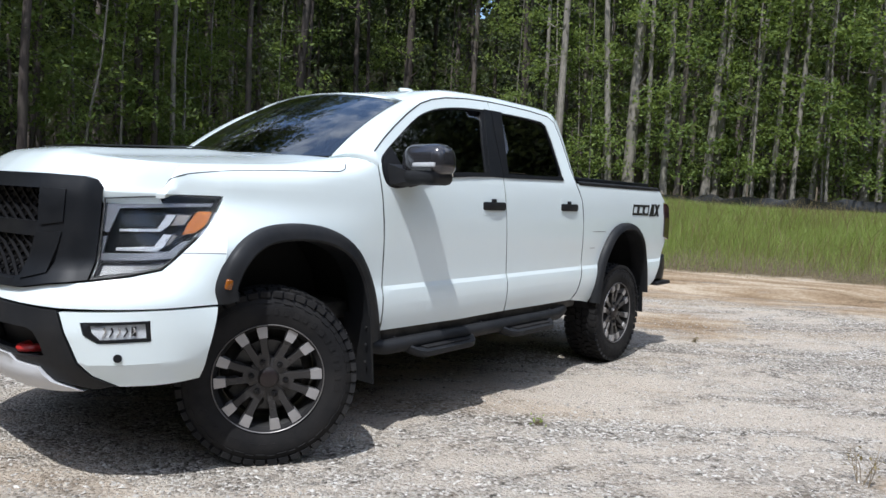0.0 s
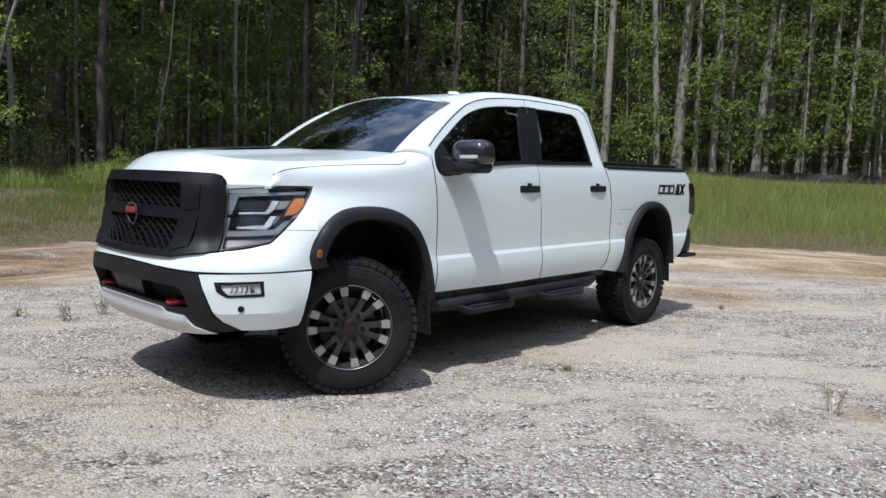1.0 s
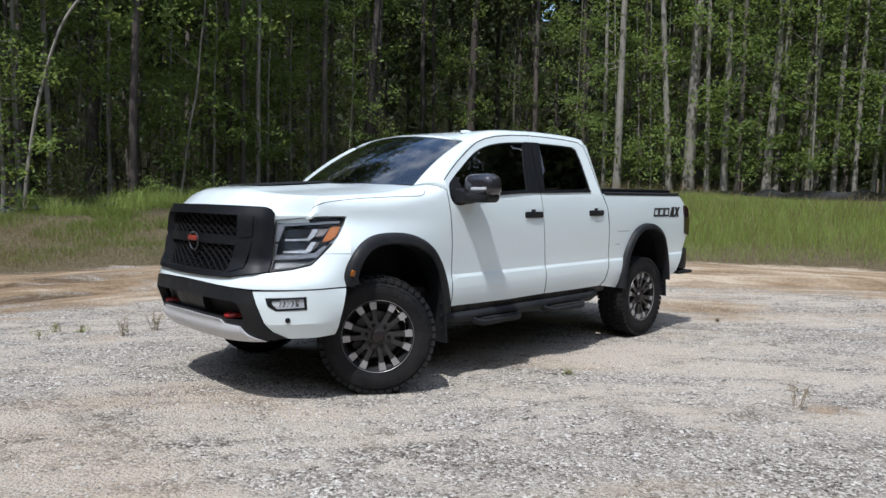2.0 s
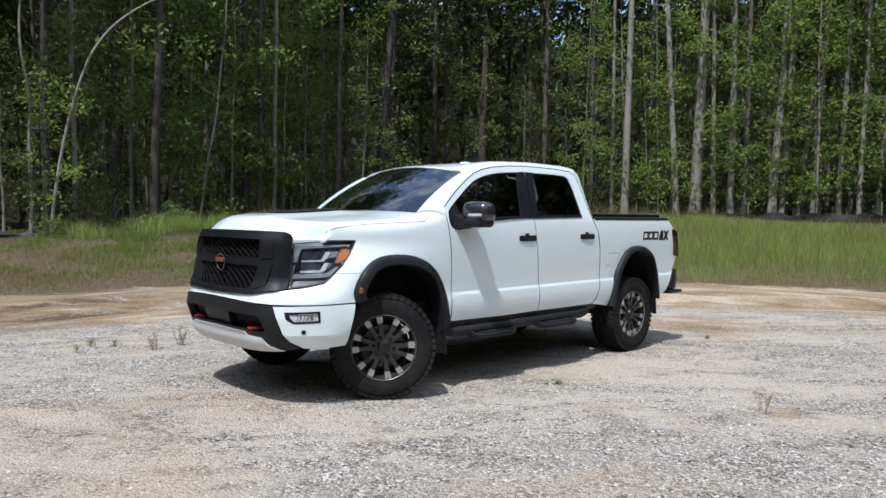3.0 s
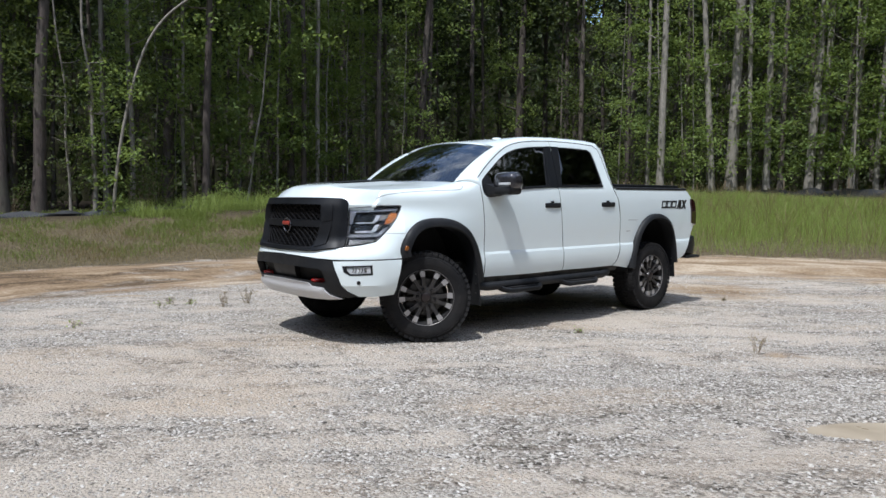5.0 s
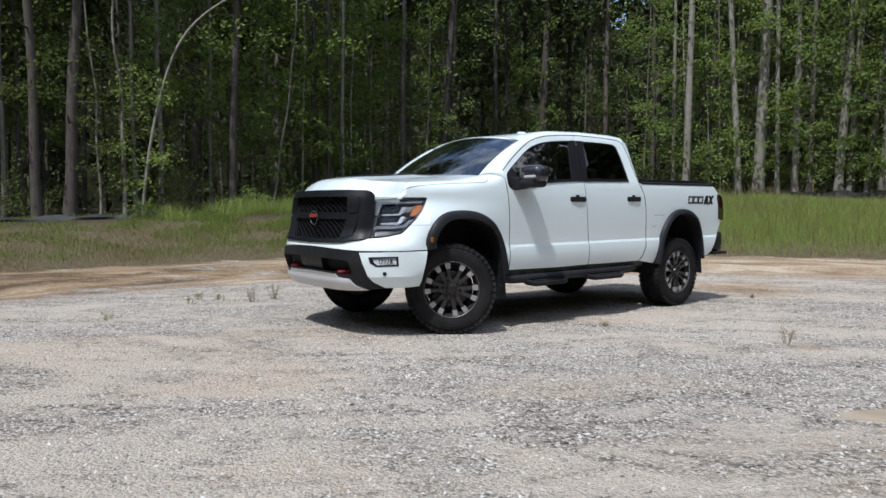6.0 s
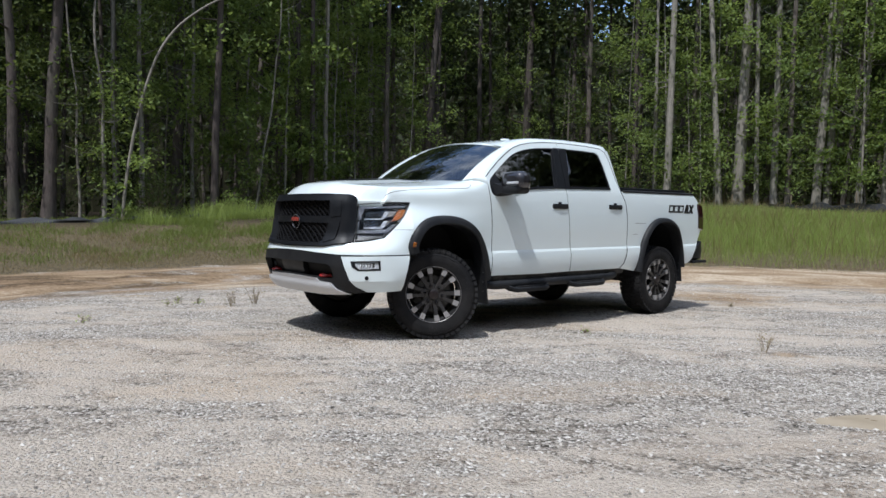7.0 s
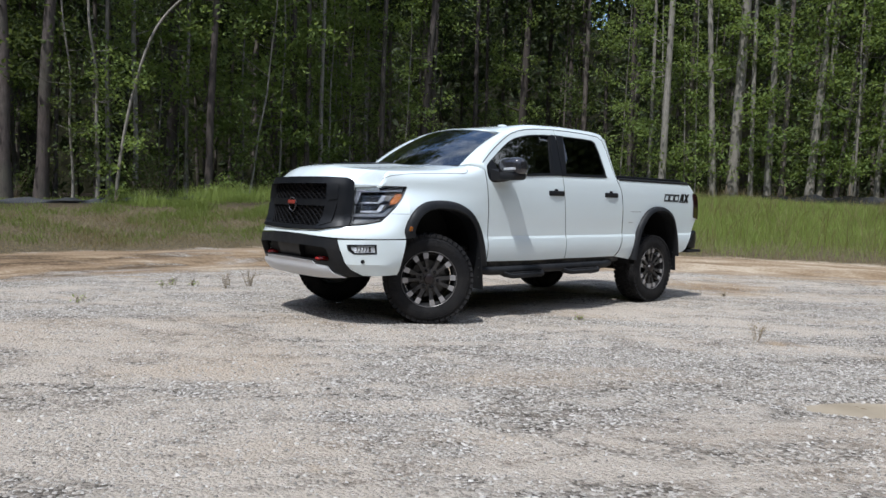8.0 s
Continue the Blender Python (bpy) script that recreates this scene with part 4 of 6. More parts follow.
def body_side(s):
    sm, fm = side_map(s), fender_map(s)
    # fender
    top = [(-.455, 0), (-.40, 0), (-.34, 0), (-.27, 0), (-.2, 0), (-.1, 0), (0.0, 0), (.12, 0), (.25, 0), (.37, 0), (.485, 0)]
    zt = lambda x: (hood_z(x, 0.75) if x < 0.5 else hood_z(0.5, 0.75) + (x - 0.5) * 0.35) - 0.11
    top = [(x, zt(x) + 0.2) for x, _ in top]
    out = ARCH_F + [(.704, .535), (.710, .80), (.706, 1.05), (.692, 1.25), (.668, 1.44)] + top[::-1]

    def brow(x):
        """How far up the fender its front edge lies along the lamp's top."""
        low, q = zt(x), 1.254
        return q if low >= q else low + 0.2 * math.asin(min(1.0, (q - low) / 0.11)) / (math.pi / 2)
    out += [(x, brow(x)) for x in (-.43, -.39, -.35, -.31, -.27, -.23)] + [(-.19, 1.253), (-.215, 1.12), (-.25, .97), (-.275, .80)]
    part("front_fender", skin(out, fm, 0.035, 0.02), PAINT, truck)
    # doors
    door_f = [(.716, .56), (.722, .80), (.718, 1.05), (.704, 1.25), (.680, 1.44), (.676, 1.515), (.77, 1.592), (.87, 1.664), (1.0, 1.748), (1.133, 1.822), (1.25, 1.862), (1.39, 1.890), (1.6, 1.912), (1.835, 1.925), (1.82, 1.66), (1.806, 1.43), (1.85, 1.0), (1.872, .80), (1.872, .552), (1.4, .548)]
    dlo_f = curve([(.700, 1.44), (.724, 1.498), (.88, 1.612), (1.085, 1.745), (1.256, 1.808), (1.428, 1.840), (1.6, 1.857), (1.775, 1.866)], 3) + [(1.715, 1.64), (1.672, 1.430)] + curve([(1.45, 1.42), (1.224, 1.405), (.946, 1.346), (.79, 1.325), (.722, 1.35), (.700, 1.40)], 2)
    fd = part("front_door", skin(door_f, sm, 0.04, 0.025, [dlo_f], creases=(.70, .745, .775, .80)), PAINT, truck, smooth=13)
    door_r = [(1.884, .552), (1.884, .80), (1.862, 1.0), (1.818, 1.43), (1.832, 1.66), (1.847, 1.925), (2.1, 1.926), (2.35, 1.922), (2.58, 1.908), (2.655, 1.87), (2.69, 1.76), (2.725, 1.54), (2.757, 1.43), (2.835, 1.30), (2.868, 1.1), (2.878, .82), (2.865, .72), (2.82, .61), (2.755, .548), (2.3, .548)]
    dlo_r = [(1.86, 1.432), (1.90, 1.64), (1.955, 1.868), (2.1, 1.870), (2.3, 1.868), (2.47, 1.862), (2.525, 1.835), (2.56, 1.72), (2.592, 1.50), (2.590, 1.445), (2.2, 1.437)]
    rd = part("rear_door", skin(door_r, sm, 0.04, 0.025, [dlo_r], creases=(.70, .745, .775, .80)), PAINT, truck, smooth=13)

    def shrink(poly, k):
        cx, cz = sum(p[0] for p in poly) / len(poly), sum(p[1] for p in poly) / len(poly)
        return [(p[0] + (cx - p[0]) * k, p[1] + (cz - p[1]) * k) for p in poly]
    for door, dlo, label in ((fd, dlo_f, "dark tinted side window"), (rd, dlo_r, "black-tinted rear side window")):
        part("window_seal", skin(shrink(dlo, 0.004), lambda x, z, d=0: sm(x, z, d + 0.006), 0.05, 0.03, [shrink(dlo, 0.055)]), SATIN, door, "black window surround")
        part("window_glass", skin(shrink(dlo, 0.05), lambda x, z, d=0: sm(x, z, d + 0.016), 0.07, 0.006, solid=True), TINTED, door, label)
    # black strips along the windows' lower edges
    for door, line in ((fd, [(.90, 1.340), (.946, 1.349), (1.05, 1.371), (1.224, 1.408), (1.45, 1.424), (1.69, 1.434)]), (rd, [(1.845, 1.434), (2.2, 1.441), (2.578, 1.448)])):
        part("belt_trim", skin([(x, z - .006) for x, z in line] + [(x, z + .020) for x, z in line[::-1]], sm, 0.05, 0.012, proud=0.008), SATIN, door, "black belt strip")
    # black pillar cover between the windows
    part("pillar_trim", skin([(1.668, 1.428), (1.71, 1.64), (1.768, 1.870), (1.836, 1.870), (1.814, 1.66), (1.804, 1.428)], sm, 0.05, 0.02, proud=0.007), SATIN, fd, "gloss black window pillar cover")
    part("pillar_trim", skin([(1.812, 1.430), (1.826, 1.66), (1.846, 1.872), (1.962, 1.872), (1.910, 1.64), (1.870, 1.430)], sm, 0.05, 0.02, proud=0.007), SATIN, rd, "gloss black window pillar cover")
    part("trim_strip", Shape().tube([sm(1.672, 1.436, -0.004), sm(1.714, 1.64, -0.004), sm(1.770, 1.862, -0.004)], 0.003, 6), LAMPGREY, fd)
    # handles
    for door, hx, hz in ((fd, 1.700, 1.243), (rd, 2.648, 1.247)):
        w = s * half_width(hx, hz)
        rim = [(hx - .118, hz - .056), (hx + .090, hz - .056), (hx + .106, hz - .040), (hx + .106, hz + .048), (hx + .092, hz + .060), (hx - .118, hz + .060), (hx - .130, hz + .046), (hx - .130, hz - .042)]
        part("handle_surround", skin(rim, sm, 0.03, 0.0, proud=0.0014), PAINT, door)
        part("handle_cup", Shape().lathe([(0.0, 0.0012), (0.046, 0.0012), (0.056, 0.0006), (0.060, -0.002)], 24).moved(Matrix.Translation((hx - 0.005, w + s * 0.0006, hz - 0.01)) @ Matrix.Diagonal((1.0, s, 0.72, 1))), PAINT, door)
        h = Shape()
        pts = [(hx - 0.124, 0.0), (hx - 0.108, 0.006), (hx - 0.03, 0.012), (hx + 0.03, 0.012), (hx + 0.104, 0.006), (hx + 0.122, 0.0)]
        rows = []
        for px, o in pts:
            b = 0.026 if abs(px - hx) < 0.115 else 0.020
            rows.append([(px, w + s * (o + dy), hz + dz) for dy, dz in ((-.012, -b), (.001, -b), (.005, -b * .5), (.005, b * .5), (.001, b), (-.012, b))])
        h.grid(rows, close=True)
        h.add(rows[0], [tuple(range(6))]).add(rows[-1], [tuple(range(6))])
        part("door_handle", h, PLASTIC, door, "black pull handle")
        part("lock_cover", Shape().block((0.050, 0.010, 0.036), Matrix.Translation((hx - 0.012, w + s * 0.002, hz + 0.028)), 0.004), GLOSS, door)
    # dark tubes in the gaps between the panels, coloured for the shade inside
    for gap in ([(.713, .555), (.716, .80), (.712, 1.05), (.698, 1.25), (.674, 1.44), (.672, 1.515)], [(1.878, .555), (1.878, .80), (1.856, 1.0), (1.812, 1.43)],
                [(2.766, 1.43), (2.843, 1.30), (2.876, 1.1), (2.886, .82), (2.873, .715), (2.828, .605), (2.765, .55)]):
        part("panel_seal", Shape().tube([sm(x, z, .006) for x, z in curve(gap, 4)], .0050, 6), SEAM, truck)
    line = [(x, seam_z(x)) for x in (.676, .77, .87, 1.0, 1.133, 1.25, 1.39, 1.6, 1.84, 2.1, 2.35, 2.58, 2.655)] + [(2.694, 1.76), (2.729, 1.54), (2.76, 1.435)]
    part("roof_seal", Shape().tube([sm(x, z, .002) for x, z in line], .0045, 6), SEAM, truck)
    # bed side
    bed = [(2.775, 1.428), (2.852, 1.29), (2.884, 1.1), (2.893, .82), (2.880, .71), (2.835, .60), (2.775, .545), (2.95, .52)] + ARCH_R + [(4.10, .545), (4.20, .560), (4.262, .60), (4.395, .82), (4.462, .965), (4.43, 1.0), (4.37, 1.26), (4.375, 1.315), (4.41, 1.318), (4.325, 1.40), (4.262, 1.437), (3.9, 1.434), (3.2, 1.43)]
    part("bed_side", skin(bed, sm, 0.04, 0.03, creases=(.70, .745, .775, .80)), PAINT, truck, smooth=13)
    if s < 0:
        part("lid_gap", skin([(3.0, .934), (3.075, .934), (3.075, .938), (3.0, .938)], sm, 0.04, 0.0, proud=0.0012), SEAM, truck)
        part("lid_gap", skin([(3.03, 1.0625), (3.235, 1.0625), (3.235, 1.0660), (3.03, 1.0660)], sm, 0.04, 0.0, proud=0.0012), SEAM, truck)
    # badge on the bed's rear quarter, as plain slanted bars
    bz = 1.243
    for bx, wid in ((3.715, .102), (3.824, .102), (3.933, .106)):
        o = [(bx, bz - .046), (bx + wid, bz - .046), (bx + wid + .022, bz + .046), (bx + .022, bz + .046)]
        i = [(bx + .022, bz - .026), (bx + wid - .014, bz - .026), (bx + wid + .001, bz + .027), (bx + .037, bz + .027)]
        part("badge_bar", skin(o, sm, 0.03, 0.0, [i], proud=0.003), DECAL, truck, "black outlined decal bar")
    for ax, bx in ((4.055, 4.112), (4.112, 4.128), (4.150, 4.255), (4.228, 4.178)):
        part("badge_bar", skin([(ax, bz - .055), (ax + .042, bz - .055), (bx + .042, bz + .055), (bx, bz + .055)], sm, 0.03, 0.0, proud=0.003), DECAL, truck, "solid black slanted decal bar")
    # tail lamp
    tl = [(4.40, 1.00), (4.385, 1.255), (4.395, 1.305), (4.425, 1.308), (4.475, 1.27), (4.502, 1.1), (4.502, .975)]
    lampbox = skin(tl, sm, 0.03, 0.08, proud=0.012)
    part("tail_lamp", lampbox, TAIL, truck, "dark smoked red tail lamp")
    # rear bumper corner and step
    rb = Shape()
    rows = []
    for px, w, zlo, zhi in ((4.34, .93, .60, .66), (4.43, .942, .59, .80), (4.50, .935, .585, .835), (4.575, .90, .585, .84), (4.625, .80, .585, .84), (4.65, .5, .585, .83), (4.655, 0, .585, .82)):
        rows.append([(px - .05, s * (w - .06), zlo), (px, s * w, zlo + .015), (px + .012, s * (w + .004), (zlo + zhi) / 2), (px, s * w, zhi - .015), (px - .05, s * (w - .06), zhi)])
    rb.grid(rows)
    part("rear_bumper", rb, SATIN, truck, "black rear bumper end")
    part("bumper_step", Shape().block((0.30, 0.16, 0.035), Matrix.Translation((4.46, s * .89, .565)), 0.012), PLASTIC, truck)
    flare(s, ARCH_F, 0.082, True)
    flare(s, ARCH_R, 0.058, False)
    # amber marker on the front flare
    mk = Shape().block((0.034, 0.02, 0.046), Matrix.Translation((-.252, s * (half_width(-.26, .885) + .043), .882)) @ Euler((0, radians(12), 0)).to_matrix().to_4x4(), 0.009, 3)
    part("side_marker", mk, AMBER, truck, "amber side marker lamp")
    # dark wheel housings
    for cx, arch in ((0.13, ARCH_F), (3.58, ARCH_R)):
        inner = offset(arch, 0.02)
        rows = [[(p[0], s * y, p[1] if 0 < i < len(inner) - 1 else p[1] - 0.05) for i, p in enumerate(inner)] for y in (0.90, 0.50)]
        h = Shape().grid(rows)
        h.add([(p[0], s * .5, p[1]) for p in inner], [tuple(range(len(inner)))])
        part("wheel_housing", h, DARK, truck, "black inner wheel housing")


for _side in (-1, 1):
    body_side(_side)


# ---- cab roof, pillars, glass ----
def cab():
    rows = []
    for x in np.linspace(1.075, 2.66, 34):
        zs = seam_z(x)
        w = half_width(x, zs) - 0.004
        zt = roof_line(x)
        row = []
        f = smooth(1.075, 1.5, x)
        for q, h0, h1 in ((1.0, -.25, -.25), (1.0, 0.0, 0.0), (.988, .10, .42), (.955, .25, .74), (.90, .37, .92), (.80, .535, .965), (.6, .74, .985), (.3, .93, .997), (0, 1.0, 1.0)):
            h = h0 + (h1 - h0) * f
            row.append((x, -w * q + (0.03 if h < 0 else 0), zs + (zt - zs) * h if h >= 0 else zs - .02))
        rows.append(row + [(p[0], -p[1], p[2]) for p in row[-2::-1]])
    s = Shape().grid(rows)
    # the roof's rear edge rolls down to the back window
    last = rows[-1]
    roll = [last]
    for dx, dz in ((.035, -.004), (.065, -.018), (.085, -.045), (.090, -.085)):
        roll.append([(p[0] + dx * (1 - .25 * (p[1] / .75) ** 2), p[1] * (1 - dx * .12), p[2] + dz) for p in last])
    s.grid(roll)
    # header above the windscreen
    first = rows[0][1:-1]
    head = [screen(max(-1.0, min(1.0, p[1] / abs(first[0][1]))), 1.0, 0.0) for p in first]
    s.grid([[(p[0] + .02, p[1], p[2] - .03) for p in head], head, [tuple(Vector(p).lerp(Vector(q), .5) + Vector((-.004, 0, .006))) for p, q in zip(head, first)], first])
    part("cab_roof", s, PAINT, truck)
    for sd in (-1, 1):
        # windscreen pillar between the glass and the door
        rows = []
        ts = np.linspace(0, 1, 13)
        for t in ts:
            a = Vector(screen(sd, t, 0.0))
            x = .676 + (1.10 - .676) * t
            b = Vector((x, sd * (half_width(x, seam_z(x)) - 0.004), seam_z(x)))
            mid = a.lerp(b, 0.5) + Vector((-.012, sd * .022, .018))
            rows.append([tuple(a + Vector((.02, -sd * .01, -.02))), tuple(a), tuple(a.lerp(mid, .5) + Vector((-.004, sd * .008, .006))), tuple(mid), tuple(mid.lerp(b, .55) + Vector((-.004, sd * .010, .004))), tuple(b), tuple(b + Vector((0, -sd * .03, -.01)))])
        # its foot spreads into the fender's shoulder
        fm = fender_map(sd)
        v0 = hood_z(.485, .75) + .09
        low = [Vector(fm(.485 + .183 * t, v0 + (1.44 - v0) * t, -.0015)) for t in (0, .25, .5, .775, 1)]
        high = [Vector(p) for p in rows[0][1:6]]
        ease = [[tuple(a.lerp(b, f) + Vector((0, sd * .010, .003)) * math.sin(math.pi * f)) for a, b in zip(low, high)] for f in (0, .2, .4, .6, .8)]
        rows = [[tuple(Vector(r[0]) + Vector((.02, -sd * .01, -.02)))] + r + [tuple(Vector(r[-1]) + Vector((0, -sd * .03, -.01)))] for r in ease] + rows
        part("windscreen_pillar", Shape().grid(rows), PAINT, truck, smooth=60)
        # pillar behind the rear door
        rows = []
        for z in np.linspace(1.40, 1.90, 12):
            xa = float(np.interp(z, (1.43, 1.54, 1.76, 1.87, 1.905), (2.765, 2.733, 2.698, 2.663, 2.60)))
            w = half_width(xa, z) - 0.002
            xb = float(np.interp(z, (1.40, 1.5, 1.75, 1.87, 1.9), (2.79, 2.785, 2.775, 2.76, 2.752)))
            rows.append([(xa, sd * (w - .03), z), (xa, sd * w, z), (xa + (xb - xa) * .5, sd * (w - .003), z), (xb, sd * (w - .025), z), (xb + .012, sd * (w - .07), z), (xb + .012, sd * (w - .20), z)])
        part("cab_corner", Shape().grid(rows), PAINT, truck)
    pts = [(v, 0.015) for v in np.linspace(-.985, .985, 12)] + [(.985, .5), (.975, .97)] + [(v, .985) for v in np.linspace(.93, -.93, 10)] + [(-.975, .97), (-.985, .5)]
    ws = part("windscreen", skin(pts, lambda v, t, d=0: screen(v, t, d + 0.004), 0.09, 0.007, solid=True), SCREEN, truck, "raked windscreen with a blue sheen")
    inner = [(v * .955, .05 + (t - .0) * .915) for v, t in pts]
    part("screen_border", skin(pts, lambda v, t, d=0: screen(v, t, d + 0.013), 0.09, 0.004, [inner]), SEAM, ws)
    # cowl at the glass's foot
    rows = [[(.30 + .19 * v * v - .16 + dx, .76 * v, z) for v in np.linspace(-1, 1, 15)] for dx, z in ((0.0, 1.425), (0.10, 1.435), (0.20, 1.47))]
    part("cowl", Shape().grid(rows), PLASTIC, truck, "black cowl panel")
    # mirror housing behind the glass
    part("interior_mirror", Shape().block((.03, .22, .07), Matrix.Translation((1.02, .02, 1.78)), .012), SATIN, truck)
    # back wall and window of the cab
    rows = [[(2.775 - .02 * (z - 1.4), y, z) for y in np.linspace(-.74, .74, 5)] for z in (.75, 1.40, 1.50)]
    part("cab_back", Shape().grid(rows), PAINT, truck)
    bw = Shape().block((.008, 1.40, .40), Matrix.Translation((2.755, 0, 1.70)), .003)
    part("rear_window", bw, TINTED, truck, "dark tinted rear window")
    # roof antenna
    f = Shape()
    rows = []
    for t in np.linspace(0, 1, 9):
        x = 1.20 + .13 * t
        h = .012 * math.sin(math.pi * min(1, .25 + .75 * t)) ** .7 if t < 1 else 0.0
        w = .025 * math.sin(math.pi * (.12 + .8 * t))
        z = roof_line(x) - .019
        rows.append([(x, -.55 + w * math.cos(a), z + (h + .011) * max(0, math.sin(a))) for a in np.linspace(0, math.pi, 9)])
    f.grid(rows)
    part("roof_antenna", f, PAINT, truck, "small white shark-fin antenna")
    # plain dark cabin
    part("cabin_floor", Shape().block((2.0, 1.6, .06), Matrix.Translation((1.75, 0, .72))), DARK, truck)
    part("dashboard", Shape().block((.42, 1.5, .42), Matrix.Translation((.68, 0, 1.22)), .08, 3), DARK, truck, "black dashboard")
    for x, ys in ((1.55, (-.40, .40)), (2.35, (-.40, .40))):
        for y in ys:
            seat = part("seat", Shape().block((.52, .52, .20), Matrix.Translation((x, y, .95)), .06, 3), STITCH, truck, "dark cloth seat")
            part("backrest", Shape().block((.16, .50, .62), Matrix.Translation((x + .26, y, 1.30)) @ Euler((0, radians(10), 0)).to_matrix().to_4x4(), .06, 3), STITCH, seat)
            part("headrest", Shape().block((.10, .26, .18), Matrix.Translation((x + .34, y, 1.70)), .04, 3), STITCH, seat)
    wheel = Shape()
    wheel.tube([(1.06 + .05 * math.sin(a), -.40 + .185 * math.cos(a), 1.30 + .18 * math.sin(a)) for a in np.linspace(0, 2 * math.pi, 25)], .015, 6, False)
    part("steering_wheel", wheel, DARK, truck)


cab()


# ---- hood ----
def hood():
    n, k = 40, 26
    rows = []
    for j in range(k + 1):
        t = j / k
        row = []
        for i in range(n + 1):
            y = -.7505 + 1.501 * i / n
            lip = float(np.interp(abs(y), (0, .25, .45, .58, .66, .73, .785), (-.85, -.842, -.815, -.742, -.648, -.500, -.35)))
            rear = .297 + .190 * (abs(y) / .75) ** 2
            x = lip + (rear - lip) * t ** 1.35
            row.append((x, y, hood_z(x, y)))
        rows.append(row)
    lip = [(p[0] + .001, p[1], p[2] - .005) for p in rows[0]]
    first = [(p[0] + .05 - .03 * smooth(.5, .62, abs(p[1])), p[1], p[2] - .008 - .042 * smooth(.5, .62, abs(p[1]))) for p in rows[0]]
    sides = Shape().grid([first, lip] + rows)
    sides.grid([rows[-1], [(p[0] + .004, p[1], p[2] - .03) for p in rows[-1]]])
    for i in (0, -1):
        sides.grid([[r[i] for r in rows], [(r[i][0], r[i][1] * .995, r[i][2] - .03) for r in rows]])
    h = part("hood", sides, PAINT, truck)
    # matt black film over the raised middle
    rows = []
    for x in np.linspace(-.52, .10, 16):
        w = float(np.interp(x, (-.52, -.45, -.2, .10), (.26, .30, .31, .30)))
        rows.append([(x, w * v, hood_z(x, w * v) + .010) for v in np.linspace(-1, 1, 13)])
    part("hood_decal", Shape().grid(rows), DECAL, h, "matt black film on the hood's raised middle")

    # the hood's side seam, its shade drawn as a dark line, runs along the fender's shoulder and curls up to the glass
    for sd in (-1, 1):
        fm = fender_map(sd)
        line = []
        for x, z in curve([(-.425, 1.285), (-.40, 1.315), (-.35, 1.338), (-.29, 1.351), (-.12, 1.370), (.13, 1.384), (.34, 1.392), (.42, 1.396), (.462, 1.410), (.485, 1.434)], 5):
            low = hood_z(x, .75) - .11
            v = z if z <= low else low + .2 * math.asin(min(1.0, (z - low) / .11)) / (math.pi / 2)
            line.append(fm(x, v, .0012))
        part("hood_seal", Shape().tube(line, .0026, 6), SEAM, h)


hood()


